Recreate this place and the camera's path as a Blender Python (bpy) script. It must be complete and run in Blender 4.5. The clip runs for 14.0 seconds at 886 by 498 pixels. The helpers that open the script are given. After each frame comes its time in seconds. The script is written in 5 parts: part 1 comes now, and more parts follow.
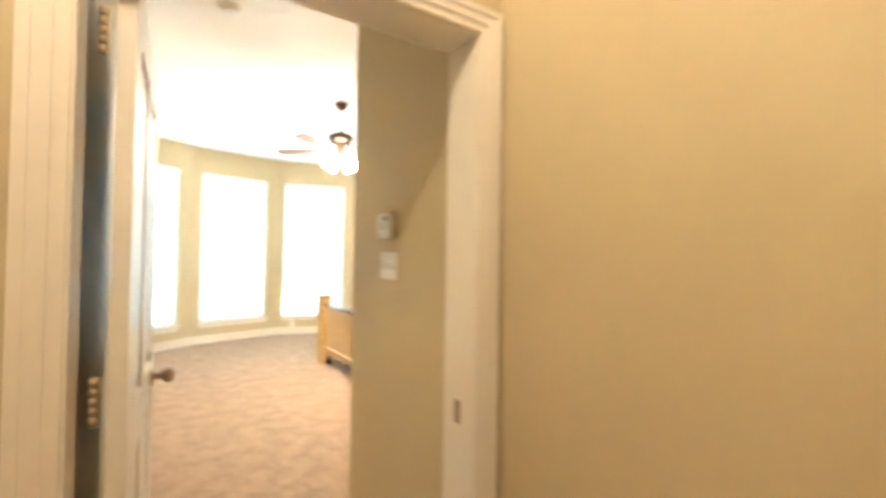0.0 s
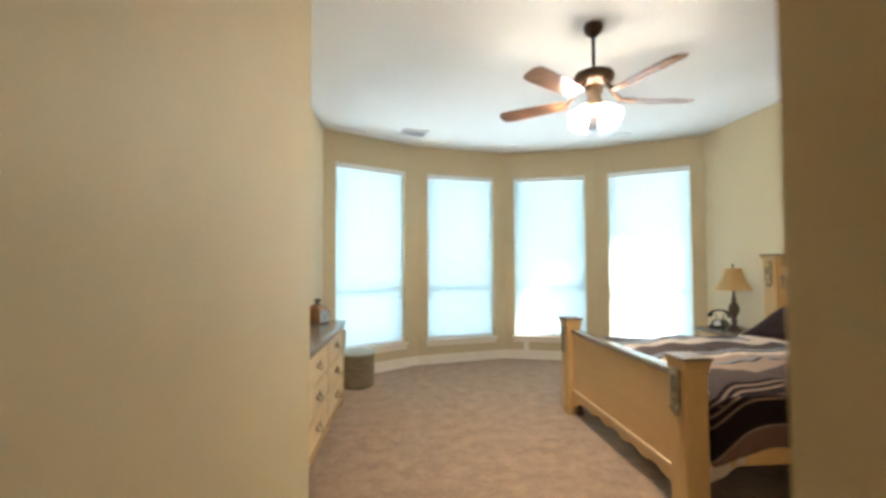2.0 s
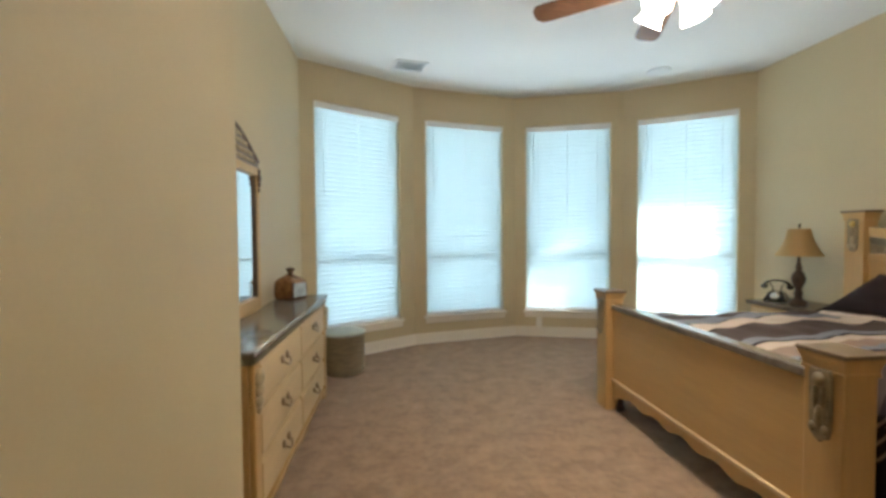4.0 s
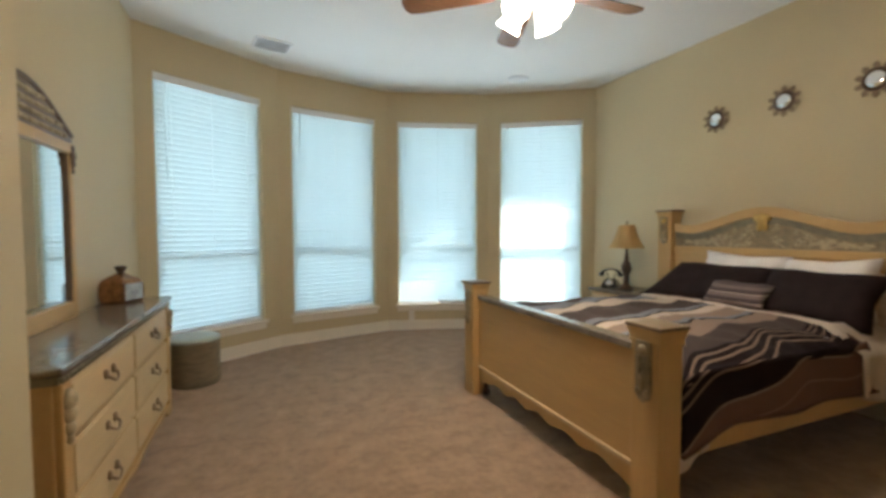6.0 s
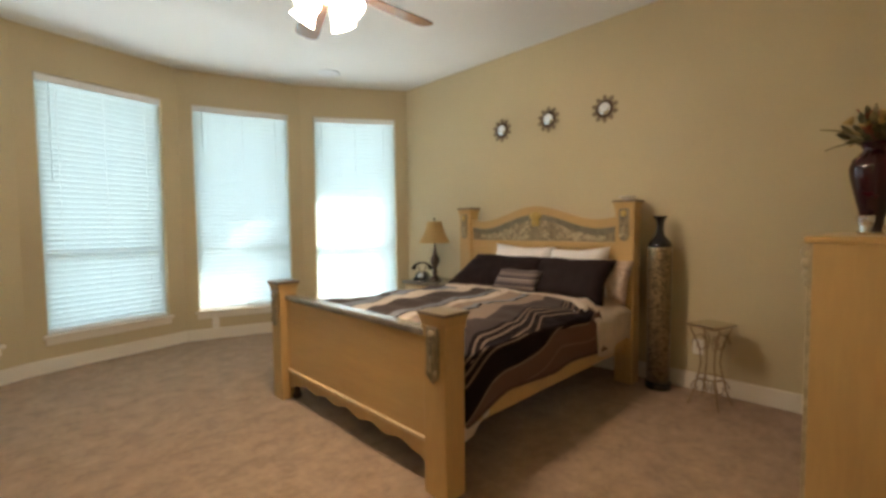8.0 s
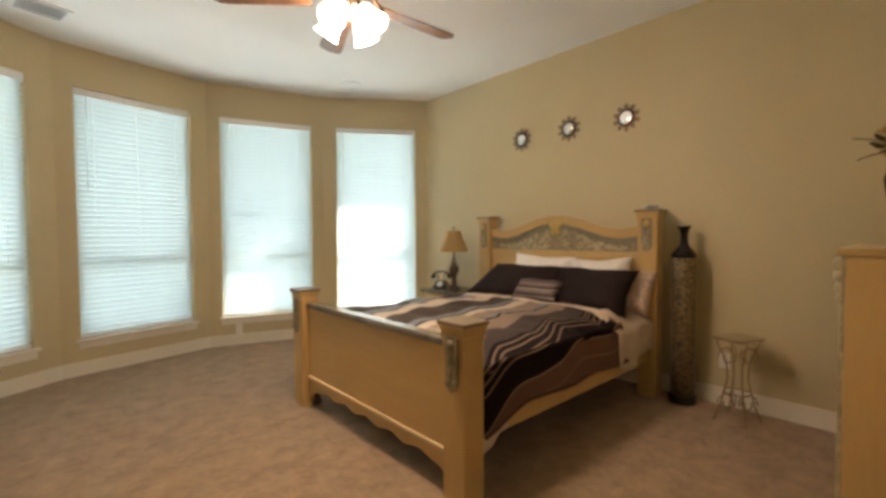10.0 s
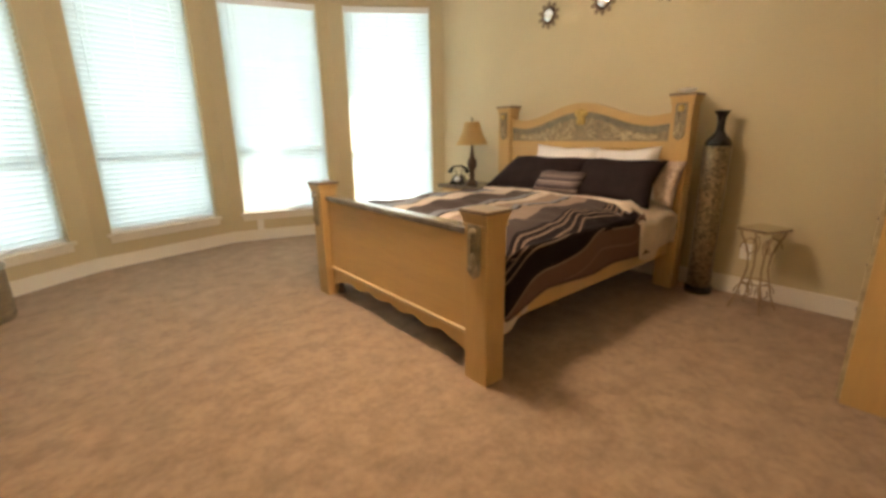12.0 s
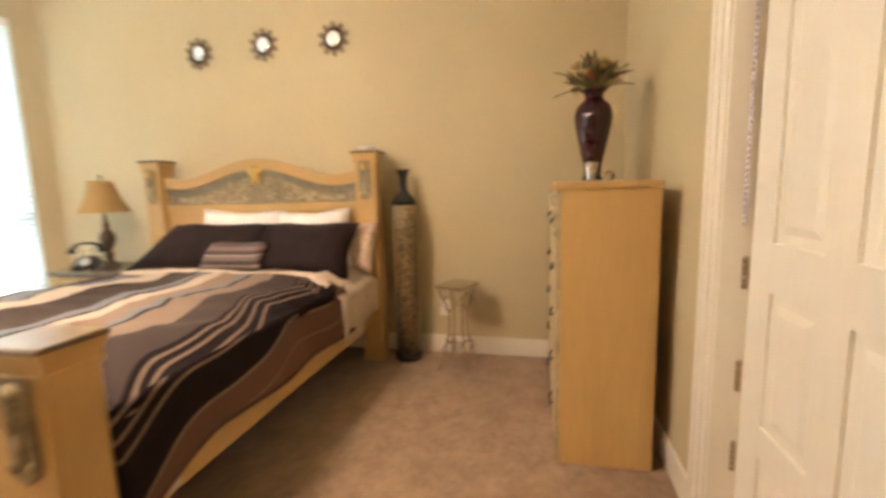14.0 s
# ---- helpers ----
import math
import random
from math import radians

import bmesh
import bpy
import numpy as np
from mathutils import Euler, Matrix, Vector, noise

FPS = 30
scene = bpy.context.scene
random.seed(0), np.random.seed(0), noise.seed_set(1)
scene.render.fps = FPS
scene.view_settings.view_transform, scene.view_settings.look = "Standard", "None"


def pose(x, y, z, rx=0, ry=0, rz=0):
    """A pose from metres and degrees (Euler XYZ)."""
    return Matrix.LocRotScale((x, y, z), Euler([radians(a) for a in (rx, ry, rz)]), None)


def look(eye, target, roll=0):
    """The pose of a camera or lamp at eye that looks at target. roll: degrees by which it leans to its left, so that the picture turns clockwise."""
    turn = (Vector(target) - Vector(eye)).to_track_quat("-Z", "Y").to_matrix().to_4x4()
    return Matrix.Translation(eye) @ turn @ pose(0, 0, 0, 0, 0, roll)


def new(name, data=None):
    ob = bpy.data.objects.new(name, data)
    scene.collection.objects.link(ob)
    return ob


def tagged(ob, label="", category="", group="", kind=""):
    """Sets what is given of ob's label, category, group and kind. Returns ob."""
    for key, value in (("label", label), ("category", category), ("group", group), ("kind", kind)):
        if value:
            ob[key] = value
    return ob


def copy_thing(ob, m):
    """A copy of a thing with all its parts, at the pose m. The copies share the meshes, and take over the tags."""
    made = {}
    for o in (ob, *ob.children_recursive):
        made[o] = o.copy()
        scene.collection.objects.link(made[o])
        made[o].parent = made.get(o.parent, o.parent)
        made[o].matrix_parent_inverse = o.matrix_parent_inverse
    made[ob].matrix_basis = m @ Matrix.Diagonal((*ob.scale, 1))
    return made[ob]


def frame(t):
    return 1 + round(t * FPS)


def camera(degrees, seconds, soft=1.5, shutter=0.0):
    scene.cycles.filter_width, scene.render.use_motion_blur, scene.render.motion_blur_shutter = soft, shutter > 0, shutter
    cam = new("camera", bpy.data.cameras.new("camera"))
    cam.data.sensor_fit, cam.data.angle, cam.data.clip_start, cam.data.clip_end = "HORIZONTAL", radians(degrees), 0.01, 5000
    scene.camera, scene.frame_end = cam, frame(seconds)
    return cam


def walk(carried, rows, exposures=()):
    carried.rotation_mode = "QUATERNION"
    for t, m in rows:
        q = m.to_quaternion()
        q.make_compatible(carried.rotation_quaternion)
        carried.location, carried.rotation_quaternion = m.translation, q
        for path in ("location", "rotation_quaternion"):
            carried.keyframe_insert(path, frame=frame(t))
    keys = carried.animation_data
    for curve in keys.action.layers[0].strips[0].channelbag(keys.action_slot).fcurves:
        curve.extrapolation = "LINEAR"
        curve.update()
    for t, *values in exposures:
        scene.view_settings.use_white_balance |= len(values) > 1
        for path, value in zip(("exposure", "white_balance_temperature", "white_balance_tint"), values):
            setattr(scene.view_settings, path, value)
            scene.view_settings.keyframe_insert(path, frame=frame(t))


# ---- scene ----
cam = camera(91.3, 14.0, soft=3.3, shutter=0.5)
PATH = [
    (0, (0.438, 0.712, 1.420), (1.557, 2.369, 1.454), 0.9),
    (0.5, (0.601, 1.127, 1.388), (1.184, 3.038, 1.474), 0.3),
    (1, (0.699, 1.508, 1.372), (1.075, 3.472, 1.357), -1.1),
    (1.5, (0.816, 1.913, 1.38), (1.033, 3.901, 1.361), -0.8),
    (2, (0.821, 2.315, 1.392), (0.983, 4.307, 1.462), -0.3),
    (4.3, (0.79, 3.258, 1.295), (1.0, 5.243, 1.222), -0.6),
    (4.5, (0.793, 3.275, 1.292), (1.099, 5.25, 1.219), -0.7),
    (5, (0.799, 3.277, 1.281), (1.314, 5.208, 1.199), -0.2),
    (5.5, (0.803, 3.273, 1.288), (1.433, 5.17, 1.2), -0.0),
    (6, (0.827, 3.255, 1.279), (1.578, 5.106, 1.197), -0.2),
    (6.5, (0.865, 3.23, 1.27), (1.819, 4.984, 1.169), -0.4),
    (7, (0.91, 3.207, 1.267), (2.074, 4.83, 1.16), -0.7),
    (7.5, (0.936, 3.182, 1.265), (2.247, 4.689, 1.165), -0.5),
    (8, (0.936, 3.16, 1.28), (2.336, 4.584, 1.176), -0.6),
    (8.5, (0.93, 3.145, 1.286), (2.338, 4.562, 1.183), -0.8),
    (8.7, (0.93, 3.147, 1.295), (2.323, 4.579, 1.244), -0.8),
    (10.8, (0.921, 3.170, 1.271), (2.208, 4.694, 1.131), -1.1),
    (11, (0.920, 3.178, 1.264), (2.203, 4.696, 1.044), -1.2),
    (11.5, (0.923, 3.201, 1.243), (2.181, 4.697, 0.818), -0.9),
    (12, (0.922, 3.206, 1.228), (2.162, 4.687, 0.709), -1.0),
    (12.5, (0.924, 3.222, 1.229), (2.204, 4.679, 0.738), -1.2),
    (13, (1.008, 3.257, 1.226), (2.492, 4.511, 0.754), -3.0),
    (13.5, (1.320, 3.311, 1.212), (3.078, 4.218, 0.908), -3.1),
    (14, (1.593, 3.473, 1.201), (3.529, 3.894, 0.93), -1.5),
]
EXPOSURES = [(0.0, 4.22, 5400, 8), (0.5, 4.00, 5350, 8), (1.0, 3.52, 5300, 8), (1.5, 3.18, 5200, 9), (2.0, 2.85, 5250, 9), (4.3, 2.30, 5250, 9), (6.0, 2.14, 5400, 10),
             (7.0, 2.24, 5600, 11), (8.7, 2.38, 6000, 13), (11.0, 2.28, 6250, 15), (11.5, 2.38, 6250, 15), (12.0, 2.74, 6400, 16), (13.0, 3.10, 6350, 18), (14.0, 3.32, 6250, 19)]
walk(cam, [(t, look(eye, target, roll)) for t, eye, target, roll in PATH], EXPOSURES)
WARM = (1.0, 0.79, 0.54)
SUN_POWER, HALL_POWER, SHADE_GLOW, FAN_POWER, SUNSHADE = 5.0, 3.8, 7.5, 5.1, 0.69
SKY_POWER = (7.8, 7.4, 7.4, 8.0)

# ---- world, sun, large lights ----
world = bpy.data.worlds.new("sky")
scene.world = world
world.use_nodes = True
wn = world.node_tree
sky = wn.nodes.new("ShaderNodeTexSky")
sky.sky_type = 'NISHITA'
sky.sun_disc = False
SUN_DIR = Vector((0.76, -0.08, 0.66)).normalized()
sky.sun_elevation = math.asin(SUN_DIR.z)
sky.sun_rotation = math.atan2(SUN_DIR.x, SUN_DIR.y)
wn.nodes["Background"].inputs["Strength"].default_value = 0.05
wn.links.new(sky.outputs[0], wn.nodes["Background"].inputs["Color"])


def lamp(name, kind, energy, color, matrix, size=0.1, size_y=None):
    data = bpy.data.lights.new(name, kind)
    data.energy, data.color = energy, color
    if kind == 'AREA':
        data.shape, data.size, data.size_y = 'RECTANGLE', size, size_y or size
    elif kind == 'SUN':
        data.angle = size
    else:
        data.shadow_soft_size = size
    ob = new(name, data)
    ob.matrix_world = matrix
    return ob


lamp("sun", 'SUN', SUN_POWER, (1.0, 0.95, 0.86), look((0, 0, 0), -SUN_DIR), size=radians(0.5))
# hall ceiling lamp behind the door head
lamp("hall_lamp", 'POINT', HALL_POWER, (1.0, 0.74, 0.46), pose(0.24, 0.93, 2.86), size=0.05)

# ---- materials ----


def nodes_of(name):
    m = bpy.data.materials.new(name)
    m.use_nodes = True
    return m, m.node_tree.nodes, m.node_tree.links, m.node_tree.nodes["Principled BSDF"]


def mat(name, color, rough=0.6, metal=0.0, var=0.12, scale=6.0, fine=60.0, bump=0.1, stretch=(1, 1, 1), spec=0.5,
        island=0.0, tint=None, space="Object"):
    """Two scales of colour variation, fine bump, optional per object variation."""
    m, n, l, p = nodes_of(name)
    tc = n.new("ShaderNodeTexCoord")
    mp = n.new("ShaderNodeMapping")
    mp.inputs["Scale"].default_value = stretch
    l.new(tc.outputs[space], mp.inputs["Vector"])
    big, small = n.new("ShaderNodeTexNoise"), n.new("ShaderNodeTexNoise")
    for t, s, d in ((big, scale, 3), (small, fine, 4)):
        t.inputs["Scale"].default_value, t.inputs["Detail"].default_value = s, d
        l.new(mp.outputs[0], t.inputs["Vector"])
    ramp = n.new("ShaderNodeMix")
    ramp.data_type = 'RGBA'
    dark = tint or tuple(c * (1 - 2.2 * var) for c in color)
    ramp.inputs["A"].default_value = (*[max(c, 0) for c in dark], 1)
    ramp.inputs["B"].default_value = (*[min(c * (1 + 1.2 * var), 1) for c in color], 1)
    add = n.new("ShaderNodeMath")
    add.operation = 'MULTIPLY_ADD'
    add.inputs[1].default_value = 0.6
    l.new(big.outputs[0], add.inputs[0])
    half = n.new("ShaderNodeMath")
    half.operation = 'MULTIPLY'
    half.inputs[1].default_value = 0.4
    l.new(small.outputs[0], half.inputs[0])
    l.new(half.outputs[0], add.inputs[2])
    fac = add.outputs[0]
    mr = n.new("ShaderNodeMapRange")
    mr.inputs["From Min"].default_value, mr.inputs["From Max"].default_value = 0.3, 0.7
    l.new(fac, mr.inputs["Value"])
    l.new(mr.outputs[0], ramp.inputs["Factor"])
    out = ramp.outputs["Result"]
    if island:
        oi = n.new("ShaderNodeObjectInfo")
        hsv = n.new("ShaderNodeHueSaturation")
        r2 = n.new("ShaderNodeMapRange")
        r2.inputs["To Min"].default_value, r2.inputs["To Max"].default_value = 1 - island, 1 + island
        l.new(oi.outputs["Random"], r2.inputs["Value"])
        l.new(r2.outputs[0], hsv.inputs["Value"])
        l.new(out, hsv.inputs["Color"])
        out = hsv.outputs[0]
    l.new(out, p.inputs["Base Color"])
    p.inputs["Roughness"].default_value, p.inputs["Metallic"].default_value = rough, metal
    p.inputs["Specular IOR Level"].default_value = spec
    if bump:
        b = n.new("ShaderNodeBump")
        b.inputs["Strength"].default_value, b.inputs["Distance"].default_value = bump, 0.01
        l.new(small.outputs[0], b.inputs["Height"])
        l.new(b.outputs[0], p.inputs["Normal"])
    return m


WALL = mat("wall_paint", (0.572, 0.475, 0.283), 0.55, var=0.02, scale=1.6, fine=140, bump=0.06, spec=0.3)
CEIL = mat("ceiling_paint", (0.86, 0.84, 0.78), 0.8, var=0.015, scale=1.5, fine=90, bump=0.14, spec=0.2)
TRIM = mat("trim_paint", (0.80, 0.74, 0.63), 0.32, var=0.015, scale=3, fine=40, bump=0.03)
DOORP = mat("door_paint", (0.78, 0.725, 0.62), 0.42, var=0.02, scale=3, fine=60, bump=0.05, stretch=(1, 1, 0.15))
PINE = mat("light_pine", (0.53, 0.335, 0.12), 0.38, var=0.06, scale=5, fine=45, bump=0.04, stretch=(1, 1, 0.12))
PINEH = mat("light_pine_across", (0.53, 0.335, 0.12), 0.38, var=0.06, scale=5, fine=45, bump=0.04, stretch=(1, 0.12, 1))
CREAM = mat("cream_drawer_paint", (0.62, 0.46, 0.235), 0.36, var=0.06, scale=4, fine=40, bump=0.03, stretch=(1, 0.12, 1))
CARVE = mat("carved_antique_grey", (0.28, 0.22, 0.12), 0.55, var=0.25, scale=25, fine=120, bump=0.25)
CARVED = mat("carved_dark_grey", (0.20, 0.17, 0.105), 0.5, var=0.2, scale=25, fine=120, bump=0.15)
GILT = mat("antique_gold", (0.28, 0.20, 0.12), 0.45, 0.35, var=0.2, scale=25, fine=90, bump=0.05)
CARVEL = mat("carved_antique_cream", (0.47, 0.38, 0.22), 0.5, var=0.18, scale=25, fine=120, bump=0.2)
GOLD = mat("gilded_carving", (0.56, 0.38, 0.10), 0.42, 0.2, var=0.15, scale=25, fine=90, bump=0.1)
STONE = mat("faux_stone_top", (0.20, 0.165, 0.125), 0.16, var=0.25, scale=9, fine=70, bump=0.02)
CAPM = mat("dark_cap_wood", (0.17, 0.115, 0.065), 0.28, var=0.18, scale=9, fine=60, bump=0.04)
DARKW = mat("dark_walnut", (0.13, 0.085, 0.05), 0.4, var=0.2, scale=14, fine=70, bump=0.08)
BRONZE = mat("aged_bronze", (0.10, 0.062, 0.038), 0.38, 0.7, var=0.2, scale=20, fine=90, bump=0.05)
NICKEL = mat("antique_nickel", (0.34, 0.25, 0.17), 0.3, 0.9, var=0.1, scale=20, fine=90, bump=0.02)
BRASSH = mat("hinge_brass", (0.42, 0.33, 0.2), 0.35, 0.85, var=0.1, scale=20, fine=90, bump=0.02)
BLACKG = mat("black_gloss", (0.012, 0.010, 0.010), 0.12, var=0.1, scale=8, fine=60, bump=0.0)
PLASTIC = mat("white_plastic", (0.80, 0.77, 0.70), 0.35, var=0.01, bump=0.0)
GREYP = mat("grey_marking", (0.30, 0.29, 0.27), 0.5, var=0.05, bump=0.0)
VINYL = mat("white_vinyl", (0.82, 0.82, 0.80), 0.35, var=0.01, bump=0.0)
PILLOWD = mat("dark_brown_satin", (0.022, 0.013, 0.013), 0.75, var=0.15, scale=12, fine=220, bump=0.12, spec=0.12)
PILLOWW = mat("white_cotton", (0.80, 0.75, 0.71), 0.8, var=0.05, scale=12, fine=220, bump=0.1)
SHEET = mat("cream_sheet", (0.58, 0.48, 0.37), 0.8, var=0.08, scale=14, fine=220, bump=0.1)
FLORAL = mat("floral_cotton", (0.60, 0.50, 0.40), 0.8, var=0.28, scale=28, fine=120, bump=0.08, tint=(0.36, 0.22, 0.15))
MATTR = mat("mattress_ticking", (0.66, 0.60, 0.52), 0.8, var=0.06, bump=0.08)
BOXS = mat("box_spring_cloth", (0.10, 0.085, 0.075), 0.85, var=0.1, bump=0.08)
HAMPER = mat("woven_hamper", (0.25, 0.195, 0.115), 0.65, var=0.2, scale=10, fine=120, bump=0.3, stretch=(1, 1, 4))
HAMPERL = mat("hamper_lid", (0.42, 0.42, 0.34), 0.45, var=0.08, scale=8, fine=80, bump=0.06)
COPPER = mat("hammered_copper", (0.45, 0.25, 0.13), 0.22, 0.9, var=0.32, scale=18, fine=50, bump=0.2)
# colour of the window's reflection on the copper bottle
BLUE_GLINT = mat("pale_blue_reflection", (0.42, 0.46, 0.47), 0.2, var=0.25, scale=25, fine=70, bump=0.05)
BURG = mat("burgundy_glaze", (0.032, 0.003, 0.006), 0.06, var=0.15, scale=8, fine=50, bump=0.0)
SILVER = mat("silver", (0.62, 0.60, 0.57), 0.15, 1.0, var=0.05, bump=0.0)
LEAF = mat("dried_leaf", (0.23, 0.185, 0.07), 0.55, var=0.3, scale=15, fine=90, bump=0.1, island=0.35)
PETAL = mat("tan_petal", (0.52, 0.36, 0.12), 0.6, var=0.25, scale=15, fine=90, bump=0.1, island=0.25)
BLADE = mat("fan_blade_wood", (0.22, 0.115, 0.06), 0.24, var=0.2, scale=6, fine=60, bump=0.04, stretch=(0.2, 1, 1))
WROUGHT = mat("wrought_bronze", (0.33, 0.215, 0.105), 0.5, 0.15, var=0.2, scale=30, fine=90, bump=0.05)
GRASS = mat("lawn", (0.06, 0.09, 0.03), 0.9, var=0.2, scale=1, fine=20, bump=0.2)
STUCCO = mat("outer_wall", (0.45, 0.38, 0.30), 0.9, var=0.06, bump=0.1)


def make_carpet():
    m, n, l, p = nodes_of("beige_carpet")
    tc = n.new("ShaderNodeTexCoord")
    big, mid, fine = (n.new("ShaderNodeTexNoise") for _ in range(3))
    for t, s, d, r in ((big, 7.5, 4, 0.5), (mid, 24, 3, 0.55), (fine, 300, 2, 0.6)):
        t.inputs["Scale"].default_value, t.inputs["Detail"].default_value, t.inputs["Roughness"].default_value = s, d, r
        l.new(tc.outputs["Object"], t.inputs["Vector"])
    s1 = n.new("ShaderNodeMath")
    s1.operation = 'MULTIPLY_ADD'
    s1.inputs[1].default_value = 0.6
    l.new(big.outputs[0], s1.inputs[0])
    s2 = n.new("ShaderNodeMath")
    s2.operation = 'MULTIPLY'
    s2.inputs[1].default_value = 0.4
    l.new(mid.outputs[0], s2.inputs[0])
    l.new(s2.outputs[0], s1.inputs[2])
    ramp = n.new("ShaderNodeValToRGB")
    ramp.color_ramp.elements[0].position, ramp.color_ramp.elements[0].color = 0.36, (0.270, 0.174, 0.103, 1)
    ramp.color_ramp.elements[1].position, ramp.color_ramp.elements[1].color = 0.65, (0.445, 0.292, 0.177, 1)
    l.new(s1.outputs[0], ramp.inputs[0])
    mixf = n.new("ShaderNodeMix")
    mixf.data_type, mixf.blend_type = 'RGBA', 'MULTIPLY'
    mixf.inputs["Factor"].default_value = 0.25
    l.new(ramp.outputs[0], mixf.inputs["A"])
    l.new(fine.outputs[0], mixf.inputs["B"])
    l.new(mixf.outputs["Result"], p.inputs["Base Color"])
    p.inputs["Roughness"].default_value = 0.95
    p.inputs["Specular IOR Level"].default_value = 0.1
    p.inputs["Sheen Weight"].default_value = 0.25
    hsum = n.new("ShaderNodeMath")
    hsum.operation = 'MULTIPLY_ADD'
    hsum.inputs[1].default_value = 0.6
    l.new(mid.outputs[0], hsum.inputs[0])
    l.new(fine.outputs[0], hsum.inputs[2])
    b = n.new("ShaderNodeBump")
    b.inputs["Strength"].default_value, b.inputs["Distance"].default_value = 0.22, 0.010
    l.new(hsum.outputs[0], b.inputs["Height"])
    l.new(b.outputs[0], p.inputs["Normal"])
    return m


def make_translucent(name, color, part, rough=0.5):
    """Diffuse reflection with light passing through the sheet."""
    m, n, l, p = nodes_of(name)
    tc = n.new("ShaderNodeTexCoord")
    t = n.new("ShaderNodeTexNoise")
    t.inputs["Scale"].default_value = 8
    l.new(tc.outputs["Object"], t.inputs["Vector"])
    mx = n.new("ShaderNodeMix")
    mx.data_type = 'RGBA'
    mx.inputs["A"].default_value = (*[c * 0.94 for c in color], 1)
    mx.inputs["B"].default_value = (*color, 1)
    l.new(t.outputs[0], mx.inputs["Factor"])
    l.new(mx.outputs["Result"], p.inputs["Base Color"])
    p.inputs["Roughness"].default_value = rough
    tr = n.new("ShaderNodeBsdfTranslucent")
    l.new(mx.outputs["Result"], tr.inputs["Color"])
    mix = n.new("ShaderNodeMixShader")
    mix.inputs[0].default_value = part
    l.new(p.outputs[0], mix.inputs[1])
    l.new(tr.outputs[0], mix.inputs[2])
    l.new(mix.outputs[0], n["Material Output"].inputs["Surface"])
    return m


def make_glass(name, color=(1, 1, 1), rough=0.0, ior=1.45):
    m, n, l, p = nodes_of(name)
    p.inputs["Base Color"].default_value = (*color, 1)
    p.inputs["Transmission Weight"].default_value = 1
    p.inputs["Roughness"].default_value, p.inputs["IOR"].default_value = rough, ior
    return m


def make_glow(name, color, strength):
    m, n, l, p = nodes_of(name)
    p.inputs["Base Color"].default_value = (0.85, 0.82, 0.75, 1)
    p.inputs["Emission Color"].default_value = (*color, 1)
    p.inputs["Emission Strength"].default_value = strength
    return m


